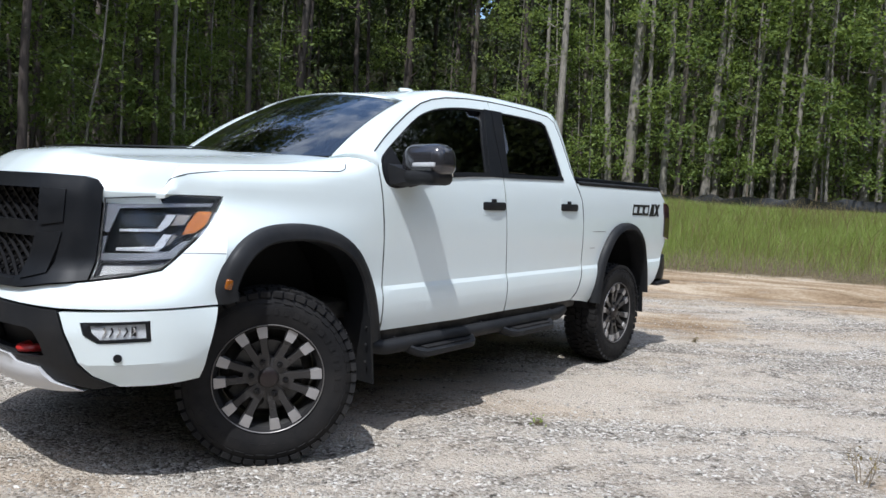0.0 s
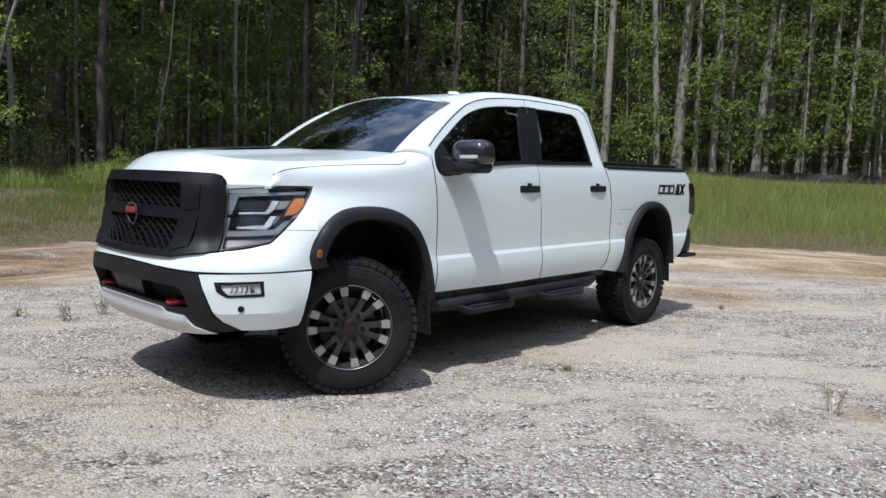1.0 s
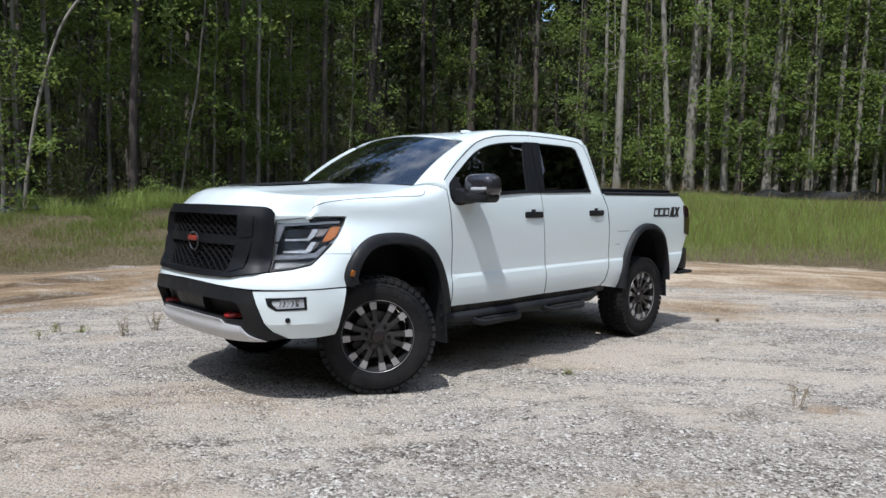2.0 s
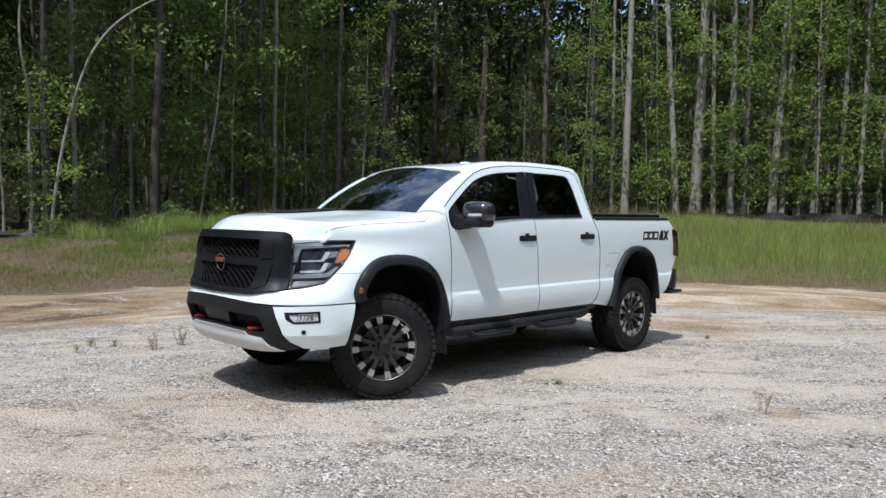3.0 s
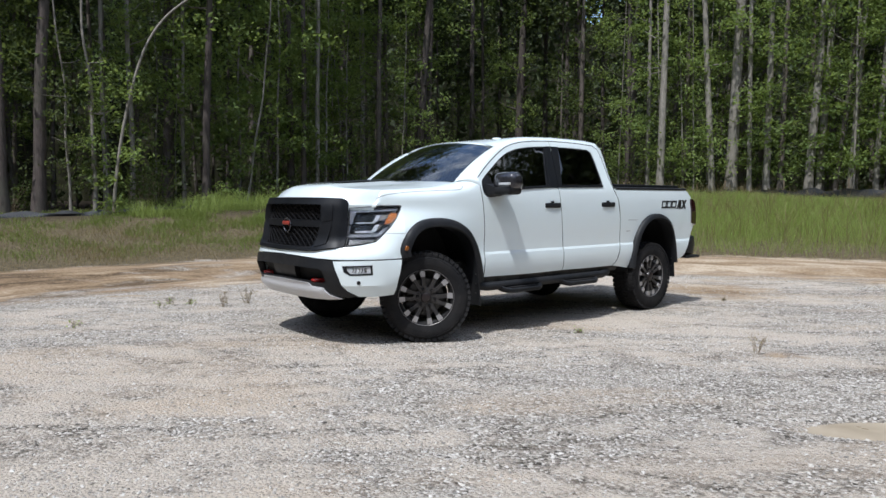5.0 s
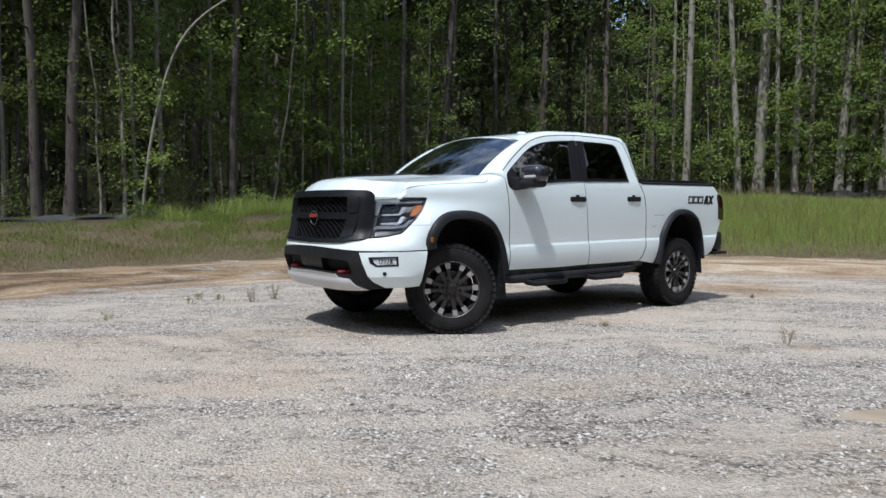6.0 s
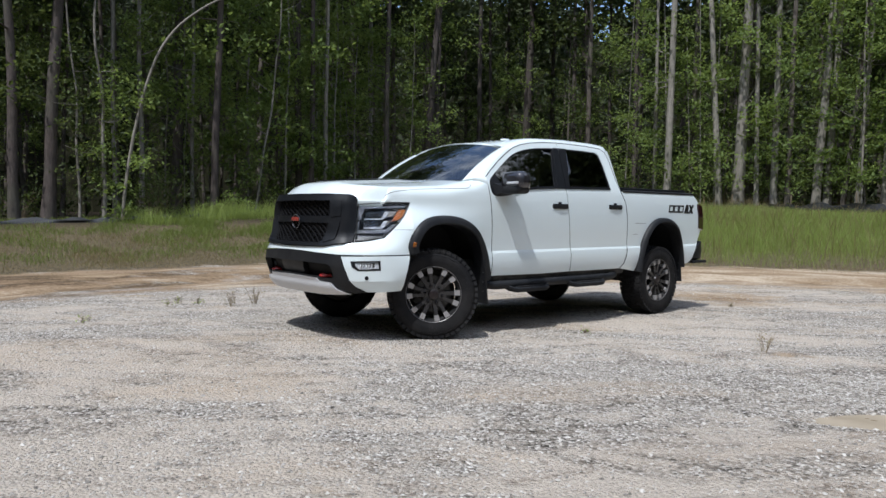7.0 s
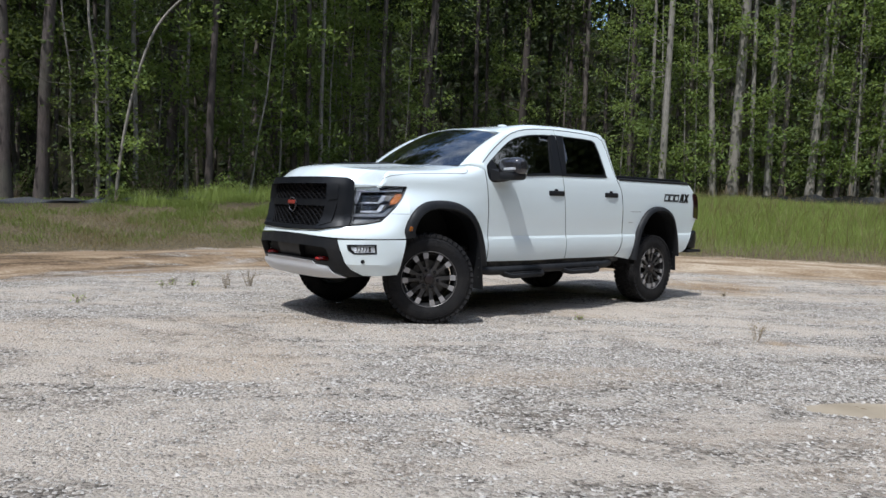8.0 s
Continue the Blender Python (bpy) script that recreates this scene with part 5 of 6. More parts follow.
# ---- front end ----
def front():
    nm = nose_map
    mirror = lambda poly: [(-u, z) for u, z in poly[::-1]]
    # painted strip under the grille and lamps
    half = [(0, .822), (.15, .818), (.35, .806), (.52, .795), (.80, .793), (1.0, .795), (1.0, .97), (1.0, 1.12), (1.0, 1.24), (.955, 1.155), (.90, 1.06), (.86, 1.00), (.81, .937), (.71, .912), (.588, .893), (.45, .880), (.34, .862), (0, .852)]
    strip = half + mirror(half)[1:-1]
    part("front_fascia", skin(strip, nm, 0.035, 0.03), PAINT, truck)
    for sd in (-1, 1):
        part("fascia_seam", Shape().tube([nm(sd * u, 1.010, .0006) for u in np.linspace(.862, .998, 9)], .0016, 5), SEAM, truck)
    # bumper: black middle, white ends
    mid_half = [(.0, .812), (.15, .808), (.35, .796), (.515, .784), (.545, .70), (.575, .575), (.607, .520), (.68, .478), (.60, .462), (.43, .50), (.41, .552), (.28, .562), (.262, .588), (.20, .590), (0, .596)]
    op = [(0, .724), (.24, .720), (.405, .714), (.437, .700), (.446, .655), (.448, .60), (.40, .588), (.29, .585), (.255, .600), (.20, .598), (0, .604)]
    opening = op + mirror(op)[1:-1]
    mid = mid_half + mirror(mid_half)[1:-1]
    bumper = part("front_bumper", skin(mid, nm, 0.03, 0.05, [opening], proud=0.006), PLASTIC, truck, "black plastic bumper middle")
    back = [(-.50, .77), (.50, .77), (.50, .50), (-.50, .50)]
    part("bumper_cavity", skin(back, lambda u, z, d=0: nm(u, z, d + .085), 0.06, 0.002), DARK, bumper)
    part("plate_pad", skin([(-.115, .735), (.115, .735), (.105, .605), (-.105, .605)], lambda u, z, d=0: nm(u, z, d + .030), 0.05, 0.05), SATIN, bumper, "smooth dark grey plate mount")
    for sd in (-1, 1):
        q = lambda u, z, d=0, sd=sd: nm(sd * u, z, d)
        corner = [(.522, .780), (.80, .784), (1.0, .784), (1.0, .62), (1.0, .475), (.80, .472), (.69, .474), (.615, .522), (.582, .58), (.552, .70)]
        fog = [(.598, .742), (.81, .746), (.812, .662), (.655, .658), (.612, .69)]
        c = part("bumper_corner", skin(corner, q, 0.03, 0.03, [fog], creases=(.57,)), PAINT, truck, "white bumper corner", smooth=12)
        fz = [(.603, .738), (.806, .742), (.808, .667), (.658, .663), (.617, .692)]
        fi = [(.630, .731), (.796, .735), (.799, .677), (.664, .672), (.641, .70)]
        part("fog_bezel", skin(fz, q, 0.03, 0.04, [fi], proud=0.004), SATIN, c, "black fog lamp bezel")
        part("fog_reflector", skin(fi, lambda u, z, d=0: q(u, z, d + .007), 0.03, 0.0), SILVER, c, "bright fog lamp reflector")
        for k in range(5):
            u = .672 + .021 * k
            part("fog_fin", skin([(u, .684), (u + .005, .684), (u + .016, .706), (u + .010, .722), (u + .005, .722), (u + .010, .706)], lambda a, z, d=0: q(a, z, d + .003), 0.02, 0.006), LAMPGREY if k % 2 else CHROME, c)
        part("fog_cell", skin([(.758, .686), (.772, .686), (.772, .724), (.758, .724)], lambda a, z, d=0: q(a, z, d + .003), 0.02, 0.006), LAMPDARK, c)
        part("fog_lens", skin(fi, lambda u, z, d=0: q(u, z, d - .002), 0.04, 0.002, solid=True), LENS, c, "clear fog lamp lens")
        p = Vector(q(.713, .598, -.001))
        g = Vector(q(.713, .598, .05)) - p
        part("parking_sensor", Shape().tube([p - g * .06, p + g * .4], [.017, .017], 16), SATIN, c, "round black parking sensor")
        # headlamp
        lo = [(.592, 1.232), (.72, 1.243), (.86, 1.25), (.992, 1.248), (.945, 1.152), (.89, 1.056), (.85, .998), (.805, .947), (.705, .922), (.592, .904)]
        hl = part("headlamp", skin(lo, lambda u, z, d=0: q(u, z, d + .07), 0.04, 0.01), LAMPDARK, truck, "angular headlamp with C-shaped light guides and amber corner")
        rim = [(u + (.78 - u) * .035, z + (1.08 - z) * .035) for u, z in lo]
        part("lamp_seal", skin(lo, lambda u, z, d=0: q(u, z, d + .002), 0.03, 0.07, [rim]), SEAM, hl)

        def inner(name, poly, mat, depth, thick=.03, label=""):
            part(name, skin(poly, lambda u, z, d=0: q(u, z, d + depth), 0.03, thick), mat, hl, label)
        inner("light_guide", [(.600, 1.206), (.72, 1.211), (.958, 1.219), (.952, 1.206), (.80, 1.198), (.646, 1.190), (.618, 1.092), (.588, 1.095)], LAMPTUBE, .012, .03, "frosted upper light guide")
        inner("light_guide", [(.589, 1.074), (.614, 1.074), (.604, 1.004), (.72, 1.006), (.822, 1.012), (.862, 1.052), (.885, 1.060), (.835, .986), (.72, .978), (.582, .976)], LAMPTUBE, .012, .03, "frosted lower light guide")
        inner("projector_box", [(.652, 1.168), (.785, 1.174), (.800, 1.158), (.786, 1.120), (.652, 1.112)], LAMPGREY, .030, .03, "smoked projector window")
        inner("chrome_blade", [(.650, 1.104), (.776, 1.108), (.806, 1.168), (.838, 1.168), (.816, 1.122), (.786, 1.096), (.650, 1.095)], REFLECTOR, .016, .03)
        inner("side_reflector", [(.843, 1.168), (.890, 1.168), (.868, 1.126), (.822, 1.120)], TAUPE, .022, .02)
        inner("projector_box", [(.652, 1.085), (.765, 1.088), (.785, 1.070), (.768, 1.040), (.652, 1.034)], LAMPGREY, .030, .03, "smoked projector window")
        inner("chrome_blade", [(.644, 1.027), (.770, 1.036), (.800, 1.084), (.828, 1.084), (.802, 1.032), (.780, 1.014), (.644, 1.017)], REFLECTOR, .016, .03)
        inner("side_reflector", [(.832, 1.084), (.846, 1.080), (.822, 1.040), (.808, 1.036)], TAUPE, .022, .02)
        inner("turn_reflector", [(.908, 1.184), (.952, 1.184), (.930, 1.124), (.895, 1.094), (.862, 1.084), (.880, 1.135)], AMBER, .010, .03, "amber corner reflector")
        inner("edge_strip", [(.962, 1.184), (.970, 1.180), (.940, 1.112), (.902, 1.072), (.895, 1.080), (.932, 1.120)], REFLECTOR, .008, .02)
        inner("lower_bezel", [(.590, .964), (.70, .966), (.814, .972), (.803, .944), (.70, .928), (.602, .914)], LAMPSHADE, .034, .02)
        part("lamp_lens", skin(lo, q, 0.04, 0.004, solid=True), LENS, hl, "clear headlamp lens")
    # skid plate
    sk = [(0, .590), (.20, .584), (.262, .582), (.283, .556), (.405, .548), (.425, .522), (.452, .490), (.55, .452), (.45, .444), (.2, .432), (0, .430)]
    part("skid_plate", skin(sk + mirror(sk)[1:-1], lambda u, z, d=0: (lambda p: (p[0] + (.56 - z) * .22 - .030 * math.sin(math.pi * min(1, max(0, (z - .43) / .13))), p[1], z))(nm(u, max(z, .45), d - .012)), 0.03, 0.06), SILVER, truck, "silver painted skid plate")
    # tow hooks
    for sd in (-1, 1):
        a = Shape()
        c = Vector((-.800, sd * .450, .606))
        pts = [c + Vector((.10, -.035, .0)), c + Vector((-.01, -.042, 0)), c + Vector((-.055, -.025, 0)), c + Vector((-.068, 0, 0)), c + Vector((-.055, .025, 0)), c + Vector((-.01, .042, 0)), c + Vector((.10, .035, 0))]
        a.tube(curve([tuple(p) for p in pts], 4), .017, 8)
        part("tow_hook", a, RED, truck, "red painted tow hook")
    # grille surround
    g_half = [(0, 1.326), (.30, 1.322), (.50, 1.316), (.556, 1.304), (.584, 1.272), (.588, 1.05), (.584, .903), (.45, .888), (.345, .868), (.28, .866), (0, .860)]
    full = g_half + mirror(g_half)[1:-1]
    up = [(-.33, 1.262), (0, 1.266), (.33, 1.262), (.345, 1.12), (.325, 1.105), (0, 1.105), (-.325, 1.105), (-.345, 1.12)]
    low = [(-.325, 1.075), (0, 1.075), (.325, 1.075), (.335, 1.05), (.315, .915), (.29, .895), (0, .890), (-.29, .895), (-.315, .915), (-.335, 1.05)]
    mouth = [(-.33, 1.262), (0, 1.266), (.33, 1.262), (.345, 1.12), (.335, 1.05), (.315, .915), (.29, .895), (0, .890), (-.29, .895), (-.315, .915), (-.335, 1.05), (-.345, 1.12)]
    bulge = lambda u, z, d=0: nm(u, z, d - .022 * smooth(.60, .50, abs(u)) if abs(u) > .5 else d - .022)
    grille = part("grille", skin(full, bulge, 0.03, 0.09, [mouth]), SATIN, truck, "satin black grille surround")
    part("grille_cavity", skin([(-.47, 1.33), (.47, 1.33), (.47, .84), (-.47, .84)], lambda u, z, d=0: nm(u, z, d + .078), 0.06, 0.002), DARK, grille)
    part("grille_bar", skin([(-.33, 1.125), (.33, 1.125), (.32, 1.065), (-.32, 1.065)], lambda u, z, d=0: nm(u, z, d + .012), 0.05, 0.05), SATIN, grille, "black crossbar")
    # raised blades beside the mesh
    for sd in (-1, 1):
        part("grille_blade", skin([(sd * .345, 1.265), (sd * .44, 1.26), (sd * .45, 1.13), (sd * .36, 1.115)], lambda u, z, d=0: nm(u, z, d - .029), 0.05, 0.03), SATIN, grille)
        part("grille_blade", skin([(sd * .35, 1.085), (sd * .45, 1.09), (sd * .43, .93), (sd * .33, .90)], lambda u, z, d=0: nm(u, z, d - .029), 0.05, 0.03), SATIN, grille)
    # mesh: a lattice of slanted bars in both openings
    for poly in (up, low):
        zlo, zhi = min(p[1] for p in poly), max(p[1] for p in poly)
        lat = Shape()
        h = zhi - zlo
        for k in range(-12, 13):
            for slope in (-1, 1):
                pts = []
                for i in range(9):
                    t = i / 8
                    u = k * .052 + slope * (t - .5) * h * 1.05
                    if abs(u) < .335:
                        pts.append(nm(u, zlo + h * t, .030 if slope > 0 else .037))
                if len(pts) > 1:
                    lat.tube(pts, .0075, 4)
        part("grille_mesh", lat, MESHBLACK, grille, "black diamond lattice")
    # round emblem with an orange bar, lettering left plain
    c = Vector(nm(0, 1.085, .004))
    ring = [c + Vector((-.004, .066 * math.cos(a), .062 * math.sin(a) - .012)) for a in np.linspace(0, 2 * math.pi, 33)]
    part("emblem", Shape().tube(ring, .007, 8, False), GLOSS, grille, "dark ring emblem")
    part("emblem_bar", Shape().block((.014, .128, .034), Matrix.Translation(c + Vector((-.012, 0, .008))), .005), ORANGE, grille, "orange bar across the emblem")


front()


# ---- wheels, mirrors, running boards, underside ----
TYRE_R, TYRE_W = 0.412, 0.285


def wheel_meshes():
    h = TYRE_W / 2
    r = TYRE_R - 0.012
    prof = [(.232, -h + .035), (.245, -h + .016), (.29, -h + .002), (.335, -h), (.37, -h + .008), (r - .008, -h + .03), (r, -h + .06), (r, h - .06), (r - .008, h - .03), (.37, h - .008), (.335, h), (.29, h - .002), (.245, h - .016), (.232, h - .035)]
    tyre = Shape().lathe(prof, 72)
    n = 46
    lug = Shape()
    for i in range(n):
        a = 2 * math.pi * i / n
        for row, (y, wid, ln, off) in enumerate(((-.112, .054, .043, 0), (-.055, .050, .040, .5), (0, .045, .043, 0), (.055, .050, .040, .5), (.112, .054, .043, 0))):
            b = a + off * 2 * math.pi / n
            turn = Matrix.Rotation(-b, 4, "Y")
            m = turn @ Matrix.Translation((TYRE_R - .011 - (.010 if abs(y) > .1 else 0), y, 0)) @ Euler((radians(14 if row % 2 else -12), 0, radians(0))).to_matrix().to_4x4()
            lug.block((.024, wid, ln), m)
        for y in (-h + .012, h - .012):
            big = .040 if i % 2 else .034
            m = Matrix.Rotation(-a, 4, "Y") @ Matrix.Translation((TYRE_R - .040, y + (.006 if y < 0 else -.006), 0)) @ Matrix.Rotation(radians(24 if y < 0 else -24), 4, "Z")
            lug.block((.050 if i % 2 else .040, .018, big), m)
    # raised sidewall bars
    for i in range(26):
        a = 2 * math.pi * i / 26 * .62 + (0 if i < 13 else 1.2)
        m = Matrix.Rotation(-a, 4, "Y") @ Matrix.Translation((.315, -h + .001, 0))
        lug.block((.028, .006, .018 if i % 3 else .03), m)
    rim = Shape().lathe([(.228, .10), (.222, .02), (.222, -h + .085), (.228, -h + .05), (.238, -h + .036), (.246, -h + .022), (.250, -h + .024), (.252, -h + .03)], 64)
    lip = Shape().lathe([(.2485, -h + .022), (.2492, -h + .009), (.2515, -h + .007), (.2545, -h + .014), (.255, -h + .03)], 64)
    spoke = Shape()
    tip = Shape()
    y0, y1 = -h + .030, -h + .020
    wide = math.tan(radians(12.5))
    for sgn in (-1, 1):
        rows = []
        for r_, d, y, w in ((.045, .008, y0 + .010, .012), (.085, .020, y0 + .008, .0190), (.12, .0265, y0 + .003, .0175), (.16, .0350, y0 - .003, .0170), (.206, .206 * wide, y1, .0212)):
            rows.append([(r_, y + .045, d * sgn - w), (r_, y + .005, d * sgn - w), (r_, y, d * sgn - w * .88), (r_, y, d * sgn + w * .88), (r_, y + .005, d * sgn + w), (r_, y + .045, d * sgn + w)])
        spoke.grid(rows)
    web = [[(r_, y0 + .045, -w), (r_, y, -w), (r_, y, w), (r_, y0 + .045, w)] for r_, y, w in ((.035, y0 + .009, .020), (.085, y0 + .0065, .030), (.116, y0 + .0045, .030))]
    spoke.grid(web)
    spoke.add(web[-1], [(0, 1, 2, 3)])
    rows = []
    for r_, y, w in ((.190, y1 - .002, .0196), (.218, y1 - .003, .0222), (.2475, y1, .0250)):
        rows.append([(r_, y + .05, -w), (r_, y, -w), (r_, y, w), (r_, y + .05, w)])
    tip.grid(rows)
    tip.add(rows[0], [(0, 1, 2, 3)])
    hub = Shape().lathe([(0, y0 - .012), (.038, y0 - .012), (.044, y0 - .004), (.05, y0 + .01), (.092, y0 + .018), (.096, y0 + .05)], 36)
    cap = Shape().lathe([(0, y0 - .015), (.034, y0 - .0145), (.041, y0 - .011), (.044, y0 - .002)], 28)
    nut = Shape().lathe([(0, -.016), (.005, -.016), (.009, -.010), (.0145, -.009), (.0150, .010)], 10)
    disc = Shape().lathe([(.07, -.02), (.165, -.02), (.168, -.012), (.168, .012), (.07, .012)], 48)
    # added disc that blocks the sunlit ground behind, keeping the spoke gaps dark
    shield = Shape().lathe([(.05, .045), (.10, .052), (.205, .052), (.216, .040), (.216, .058), (.10, .064), (.05, .060)], 40)
    cal = Shape().block((.09, .09, .17), Matrix.Translation((.135, -.01, 0)), .02)
    return dict(tyre=tyre.mesh("tyre", RUBBER, 35), tread=lug.mesh("tread", RUBBER, 25), rim=rim.mesh("wheel", BARREL, 35), lip=lip.mesh("rim_lip", LIP, 35), spoke=spoke.mesh("spoke", RIM, 30),
                tip=tip.mesh("spoke_tip", ALLOY, 30), hub=hub.mesh("hub", RIM, 35), cap=cap.mesh("hub_cap", CAP, 35), nut=nut.mesh("lug_nut", NUT, 30), disc=disc.mesh("brake_disc", STEEL, 35), shield=shield.mesh("backing_disc", UNDER, 35), cal=cal.mesh("brake_caliper", UNDER, 35))


WM = wheel_meshes()


def wheel(x, y, z, steer, spin):
    """A wheel whose outer face looks along local -y; the far side is turned about."""
    at = Matrix.Translation((x, y, z)) @ Matrix.Rotation(radians(steer), 4, "Z") @ Matrix.Rotation(radians(spin), 4, "Y")
    w = part("wheel", WM["rim"], None, truck, "black alloy wheel with machined spoke tips and all-terrain tyre", at)
    part("tyre", WM["tyre"], None, w, "dusty black all-terrain tyre", at)
    part("tread", WM["tread"], None, w, at=at)
    part("rim_lip", WM["lip"], None, w, "bright rim edge", at)
    part("hub", WM["hub"], None, w, at=at)
    part("hub_cap", WM["cap"], None, w, at=at)
    part("brake_disc", WM["disc"], None, w, at=at @ Matrix.Translation((0, -.02, 0)))
    part("backing_disc", WM["shield"], None, w, "black disc added behind the brake to close the view", at)
    part("brake_caliper", WM["cal"], None, w, at=at @ Matrix.Rotation(2.2, 4, "Y"))
    for k in range(6):
        turn = at @ Matrix.Rotation(2 * math.pi * k / 6, 4, "Y")
        part("spoke", WM["spoke"], None, w, at=turn)
        for lean in (-12.5, 12.5):
            part("spoke_tip", WM["tip"], None, w, "machined bright spoke tip", turn @ Matrix.Rotation(radians(lean), 4, "Y"))
        part("lug_nut", WM["nut"], None, w, at=turn @ Matrix.Translation((.078, -TYRE_W / 2 + .036, 0)))


wheel(.058, -.848, .426, -33, 9)
wheel(.125, .848, .426, 180 - 33, 40)
wheel(3.505, -.832, .377, 0, 24)
wheel(3.505, .832, .377, 180, 5)


def mirror_unit(s):
    m = Matrix.Translation((.872, s * 1.105, 1.462))
    sh = Shape().block((.190, .295, .168), m @ Matrix.Translation((0, 0, .018)), .062, 5, (.88, .94))
    h = part("door_mirror", sh, GLOSS, truck, "large gunmetal door mirror with an arm and signal strip")
    part("mirror_glass", Shape().block((.012, .205, .130), Matrix.Translation((.950, s * 1.105, 1.460)), .005), CHROME, h, "mirror glass")
    part("lower_shell", Shape().block((.172, .275, .085), Matrix.Translation((.868, s * 1.085, 1.392)), .036, 4), PLASTIC, h, "black lower mirror shell")
    part("signal_strip", Shape().block((.016, .165, .022), Matrix.Translation((.779, s * 1.150, 1.452)) @ Euler((0, 0, radians(7 * s))).to_matrix().to_4x4(), .004), SILVER, h, "clear signal strip")
    rows = []
    for t in np.linspace(0, 1, 6):
        x0, x1 = .735 + .06 * t, .93 - .01 * t
        y = s * (.935 + .10 * t)
        z0, z1 = 1.338 + .03 * t, 1.455 - .04 * t
        rows.append([(x0, y, z1), (x0, y, z0), ((x0 + x1) / 2, y, z0 - .008), (x1, y, z0), (x1, y, z1)])
    part("mirror_arm", Shape().grid(rows, close=True), PLASTIC, h, "black mirror arm")
    sm = side_map(s)
    part("sail_panel", skin([(.712, 1.40), (.728, 1.495), (.80, 1.55), (.86, 1.44), (.95, 1.36), (.80, 1.33), (.73, 1.345)], sm, .04, .02, proud=.004), PLASTIC, h)


mirror_unit(-1)
mirror_unit(1)


def running_board(s):
    y = s * .945
    body = Shape().tube([(.66, y - s * .06, .475), (.75, y, .465), (1.6, y, .462), (2.55, y, .462), (2.72, y - s * .06, .475)], .042, 12)
    b = part("running_board", body, PLASTIC, truck, "black tubular side step with two drop steps")
    for x0, x1 in ((.90, 1.50), (1.80, 2.42)):
        sh = Shape()
        rows = []
        for t in np.linspace(0, 1, 14):
            x = x0 + (x1 - x0) * t
            e = min(1.0, math.sin(math.pi * min(max(t, .001), .999)) * 3.2)
            yo = y + s * (.02 + .085 * e)
            z = .452 - .035 * e
            rows.append([(x, y, z + .022), (x, yo - s * .02, z + .022), (x, yo, z + .008), (x, yo, z - .018), (x, yo - s * .02, z - .030), (x, y, z - .026)])
        sh.grid(rows, close=True)
        sh.add(rows[0], [tuple(range(6))]).add(rows[-1], [tuple(range(6))])
        part("step", sh, PLASTIC, b, "black drop step")
        part("step_pad", Shape().block(((x1 - x0) * .66, .075, .008), Matrix.Translation(((x0 + x1) / 2, y + s * .052, .442)), .003), RUBBER, b, "ribbed step pad")
    for x in (.86, 1.66, 2.50):
        part("bracket", Shape().tube([(x, y, .47), (x, s * .70, .56)], .022, 6), UNDER, b)


def mud_flap(s, x, y0, y1, z0, z1):
    sh = Shape()
    rows = [[(x + .03 * t, s * (y0 + (y1 - y0) * u), z1 + (z0 - z1) * t) for u in (0, .3, .7, 1)] for t in np.linspace(0, 1, 6)]
    sh.grid(rows)
    sh.grid([[(p[0] + .012, p[1], p[2]) for p in r] for r in rows])
    edge = [rows[i][3] for i in range(6)] + [rows[5][k] for k in (2, 1, 0)]
    sh.grid([edge, [(p[0] + .012, p[1], p[2]) for p in edge]])
    f = part("mud_flap", sh, PLASTIC, truck, "black rubber mud flap")
    for k in range(3):
        part("screw", Shape().tube([(x - .004, s * (y1 - .03), z1 - .06 - .09 * k), (x + .006, s * (y1 - .03), z1 - .06 - .09 * k)], .006, 8), STEEL, f)


for _side in (-1, 1):
    running_board(_side)
    mud_flap(_side, .575, .80, 1.005, .300, .66)
    mud_flap(_side, 4.00, .74, .955, .33, .62)


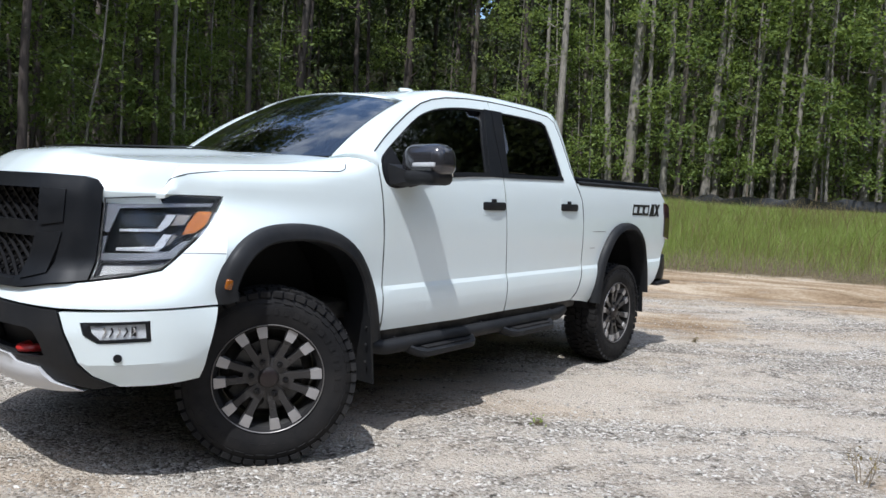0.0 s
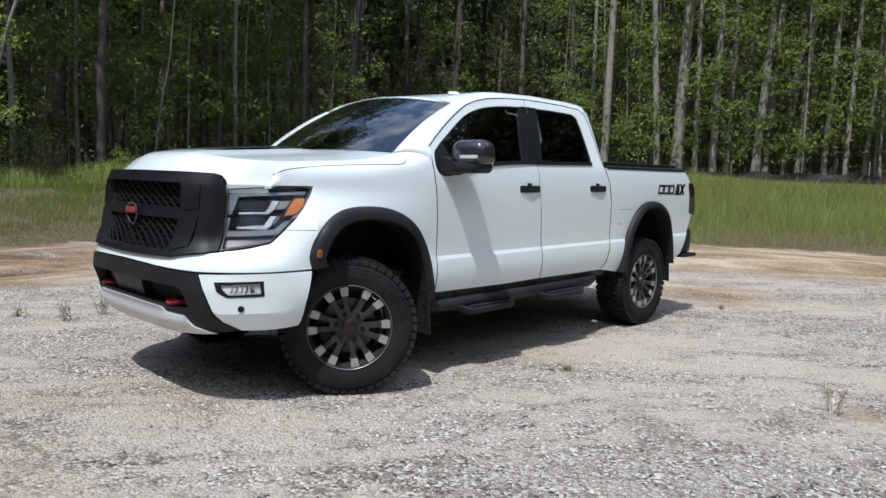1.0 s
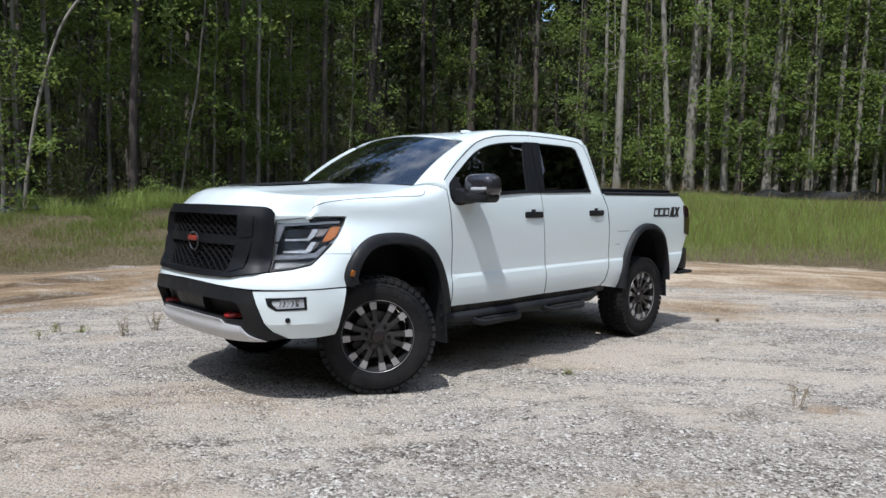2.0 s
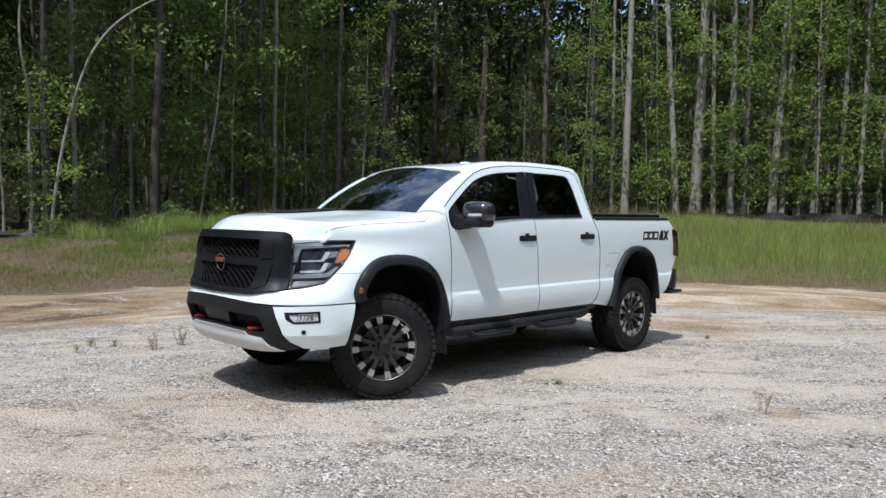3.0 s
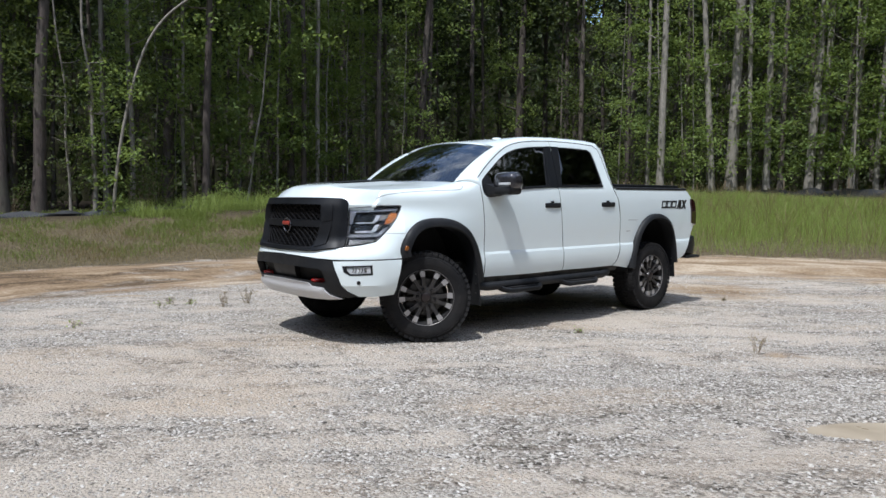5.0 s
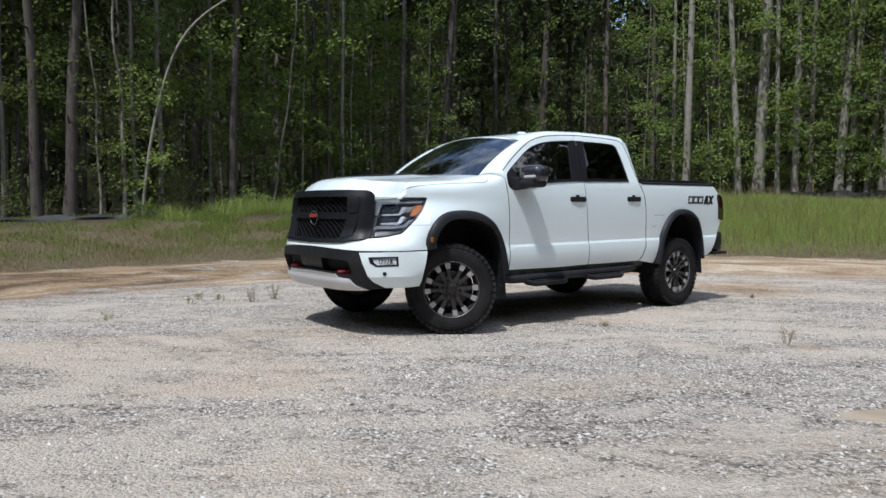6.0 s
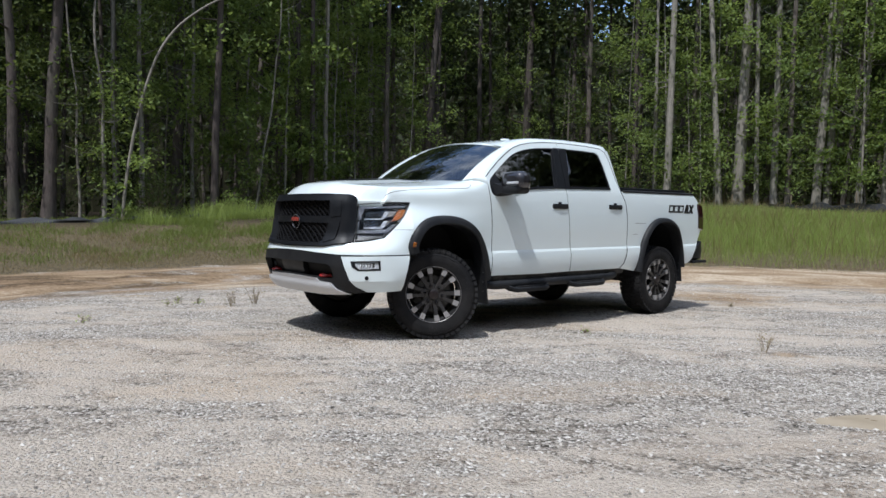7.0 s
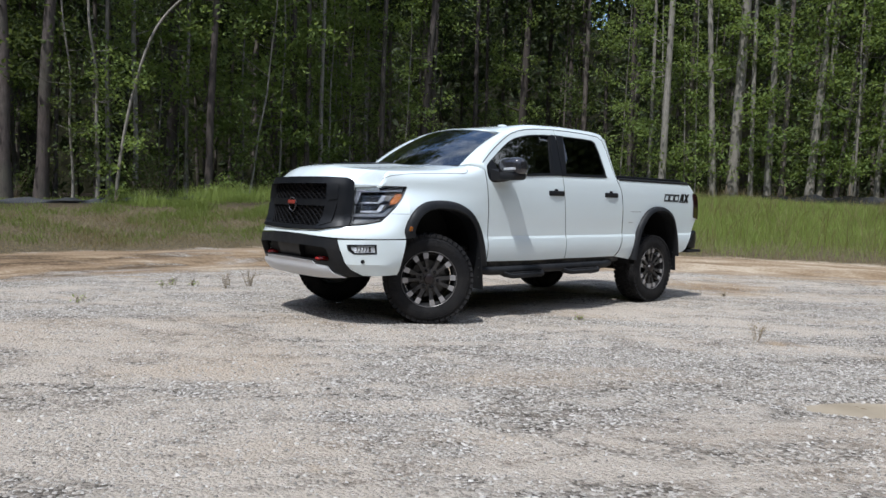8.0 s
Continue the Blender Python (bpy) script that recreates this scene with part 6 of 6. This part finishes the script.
def underside():
    """Frame rails, axles, exhaust and the bed floor, all that shows below and behind."""
    for s in (-1, 1):
        part("frame_rail", Shape().tube([(-.6, s * .46, .62), (.5, s * .46, .56), (2.6, s * .46, .56), (3.5, s * .46, .74), (4.6, s * .46, .66)], .06, 8), UNDER, truck)
        part("rocker", Shape().block((2.20, .28, .15), Matrix.Translation((1.80, s * .765, .555)), .03), UNDER, truck)
        part("leaf_spring", Shape().tube([(2.95, s * .55, .62), (3.25, s * .55, .46), (3.55, s * .55, .40), (3.9, s * .55, .47), (4.2, s * .55, .64)], .03, 6), UNDER, truck)
        part("shock", Shape().tube([(3.45, s * .50, .36), (3.30, s * .48, .80)], .03, 8), UNDER, truck)
    part("rear_axle", Shape().tube([(3.505, -.78, .377), (3.505, -.16, .377), (3.505, .16, .377), (3.505, .78, .377)], [.05, .055, .055, .05], 10), UNDER, truck)
    part("differential", Shape().lathe([(0, -.17), (.10, -.14), (.15, -.04), (.15, .04), (.10, .14), (0, .17)], 20).moved(Matrix.Translation((3.505, 0, .375))), UNDER, truck)
    part("front_axle", Shape().tube([(.09, -.75, .42), (.09, -.3, .46), (.09, .3, .46), (.09, .75, .42)], .04, 8), UNDER, truck)
    part("floor_pan", Shape().block((3.3, 1.5, .10), Matrix.Translation((1.25, 0, .66)), .03), UNDER, truck)
    part("engine_block", Shape().block((.9, .8, .5), Matrix.Translation((.05, 0, .82)), .06), DARK, truck)
    part("front_crossmember", Shape().block((.30, .95, .10), Matrix.Translation((-.48, 0, .47)), .03), UNDER, truck)
    part("bed_floor", Shape().block((1.72, .98, .06), Matrix.Translation((3.64, 0, .90))), UNDER, truck)
    part("tailgate", Shape().block((.06, 1.60, .56), Matrix.Translation((4.42, 0, 1.14)), .02), PAINT, truck)
    part("exhaust", Shape().tube([(1.2, .25, .52), (2.4, .30, .50), (3.2, .34, .66), (4.1, .55, .60), (4.45, .68, .55)], .04, 8), UNDER, truck)
    # rail caps and the folded bed cover
    for s in (-1, 1):
        rows = []
        for x in np.linspace(2.80, 4.29, 12):
            w = half_width(x, 1.42)
            rows.append([(x, s * (w + .004), 1.418), (x, s * (w + .004), 1.438), (x, s * (w - .02), 1.450), (x, s * (w - .10), 1.450), (x, s * (w - .11), 1.40)])
        part("rail_cap", Shape().grid(rows), PLASTIC, truck, "black bed rail cap")
    part("bed_cover", Shape().block((1.50, 1.66, .045), Matrix.Translation((3.55, 0, 1.462)), .016), SATIN, truck, "flat black bed cover")


underside()


# ---- small things on and round the clearing ----
def weed(x, y, seed, tall=0.22, stems=9, leafy=False):
    rng = random.Random(seed)
    z = land(x, y)
    at = Matrix.Translation((x, y, z))
    t = thing("weed", at, "dry brown weed with thin stems growing from the gravel", "weed", "weeds on the gravel")
    s = Shape()
    v, f = [], []
    for _ in range(stems):
        a, l = rng.uniform(0, 6.28), tall * rng.uniform(0.5, 1.1)
        d = rng.uniform(0.1, 0.55) * l
        p0 = Vector((x + rng.gauss(0, .02), y + rng.gauss(0, .02), z - .01))
        p2 = p0 + Vector((d * math.cos(a), d * math.sin(a), l))
        s.tube([p0, p0.lerp(p2, .5) + Vector((rng.gauss(0, .01), rng.gauss(0, .01), .02)), p2], [.0026, .0020, .0011], 4)
        for _ in range(3):
            q = p0.lerp(p2, rng.uniform(.4, .95))
            s.tube([q, q + Vector((rng.gauss(0, .03), rng.gauss(0, .03), rng.uniform(.01, .05)))], [.0016, .0008], 4)
        leaf_spray(v, f, rng, p0.lerp(p2, rng.uniform(.2, .9)), .025, 4, .022, .8)
    part("stem_tuft", s, TWIG, t)
    me = bpy.data.meshes.new("leafage")
    me.from_pydata(v, [], f)
    me.materials.append(GRASS if leafy else HAY)
    tagged(part("leafage", me, None, t), kind="stuff")


weed(1.90, -3.06, 1, .17, 7)
weed(-.22, 2.29, 2, .24, 10)
weed(-.55, 2.20, 3, .20, 8)
weed(-.98, 2.82, 4, .10, 8, True)
weed(-2.29, 1.65, 5, .07, 6, True)
weed(-.80, 2.62, 6, .08, 7, True)
weed(1.48, -1.48, 7, .035, 7, True)
weed(-1.2, 2.5, 8, .07, 6, True)
weed(5.05, -1.08, 9, .05, 6)


def silt_fence():
    """Sagging black silt cloth on wooden stakes along the wood's edge."""
    line = [(22.6, 13.0), (22.9, 10.0), (23.2, 7.0), (23.3, 4.0), (23.2, 1.0), (22.9, -3.0), (22.3, -8.0), (21.0, -14.0)]
    pts = curve(line, 8)
    t = thing("silt_fence", Matrix.Translation((23.3, 3, land(23.3, 3))), "black silt fence of sagging cloth on wooden stakes", "fence")
    rows = [[], [], [], []]
    for i, (x, y) in enumerate(pts):
        z = land(x, y)
        sag = .10 * math.sin(i * 1.9) * math.sin(i * .37)
        for k, (h, o) in enumerate(((0, 0), (.16, .07 * math.sin(i * .9)), (.32, .05 * math.sin(i * 1.3 + 1)), (.46 + sag, .03 * math.sin(i)))):
            rows[k].append((x + o, y, z + h))
    part("cloth", Shape().grid(rows), CLOTH, t, "sagging black cloth")
    for i in range(0, len(pts), 6):
        x, y = pts[i]
        z = land(x, y)
        part("stake", Shape().block((.04, .04, .95), Matrix.Translation((x + .05, y, z + .40)), .004), WOOD, t)
    line = [(-9, 16.8), (-4, 17.0), (0, 16.9), (2, 16.6), (4, 16.9), (7, 17.6)]
    pts = curve(line, 8)
    t = thing("silt_fence", Matrix.Translation((0, 16.9, land(0, 16.9))), "low fallen black silt cloth along the foot of the trees", "fence")
    rows = [[], [], []]
    for i, (x, y) in enumerate(pts):
        z = land(x, y)
        for k, (h, o) in enumerate(((0, 0), (.07, .06 * math.sin(i * .9)), (.13 + .05 * math.sin(i * 1.7), .10))):
            rows[k].append((x, y + o, z + h))
    part("cloth", Shape().grid(rows), CLOTH, t, "low black cloth")


silt_fence()


def bush(x, y, seed, size, mat):
    rng = random.Random(seed)
    z = land(x, y)
    t = thing("bush", Matrix.Translation((x, y, z)), "leafy green bush at the foot of the trees", "bush", "bushes at the wood's edge")
    s = Shape()
    v, f = [], []
    for _ in range(int(26 * size)):
        a, r, h = rng.uniform(0, 6.28), size * .8 * math.sqrt(rng.random()), size * rng.uniform(.15, 1.15)
        p = Vector((x + r * math.cos(a), y + r * math.sin(a), z + h))
        s.tube([(x + rng.gauss(0, .08), y + rng.gauss(0, .08), z - .05), tuple(p)], [.012, .004], 4)
        leaf_spray(v, f, rng, p, .16, 16, .10, .7)
    part("twig_work", s, TWIG, t)
    me = bpy.data.meshes.new("foliage")
    me.from_pydata(v, [], f)
    me.materials.append(mat)
    tagged(part("foliage", me, None, t), kind="stuff")


for _i, (_x, _y, _q) in enumerate(((3.3, 17.6, 1.0), (4.0, 18.2, 1.2), (6.1, 17.6, .7), (.0, 20.0, 1.0), (-1.6, 19.4, 1.3), (8.6, 18.6, .8), (2.2, 16.6, .4), (5.0, 16.9, .4), (13.0, 20.5, 1.0), (9.6, 20.6, 1.1), (24.0, 10.0, .9), (24.6, 1.6, .8))):
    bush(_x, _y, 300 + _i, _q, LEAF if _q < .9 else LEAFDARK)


def puddle():
    """Flat tan mud standing in a shallow dip of the gravel."""
    z = land(*POOL) + .022
    ring = []
    for i in range(40):
        a = 2 * math.pi * i / 40
        r = 1.5 + .08 * math.sin(3 * a + 1) + .06 * math.sin(5 * a)
        u, w = .46 * r * math.cos(a), .19 * r * math.sin(a)
        ring.append((POOL[0] + u * .745 + w * .667, POOL[1] - u * .667 + w * .745, z))
    s = Shape().add(ring + [(p[0], p[1], z - .03) for p in ring], [tuple(range(40)), tuple(range(79, 39, -1))] + [(i, (i + 1) % 40, 40 + (i + 1) % 40, 40 + i) for i in range(40)])
    m = material("wet_tan_mud", rough=0.4, Specular_IOR_Level=0.35)
    n = Nodes(m)
    n.color(n.ramp(n.noise(6, 5, 0.6), [(0.3, (0.30, 0.245, 0.175)), (0.7, (0.40, 0.335, 0.25))]))
    n.rough(n.span(n.noise(3, 4), 0.3, 0.7, 0.25, 0.6))
    tagged(new("puddle", s.mesh("puddle", m, 0)), "shallow puddle of smooth tan mud in the gravel", "puddle")


puddle()
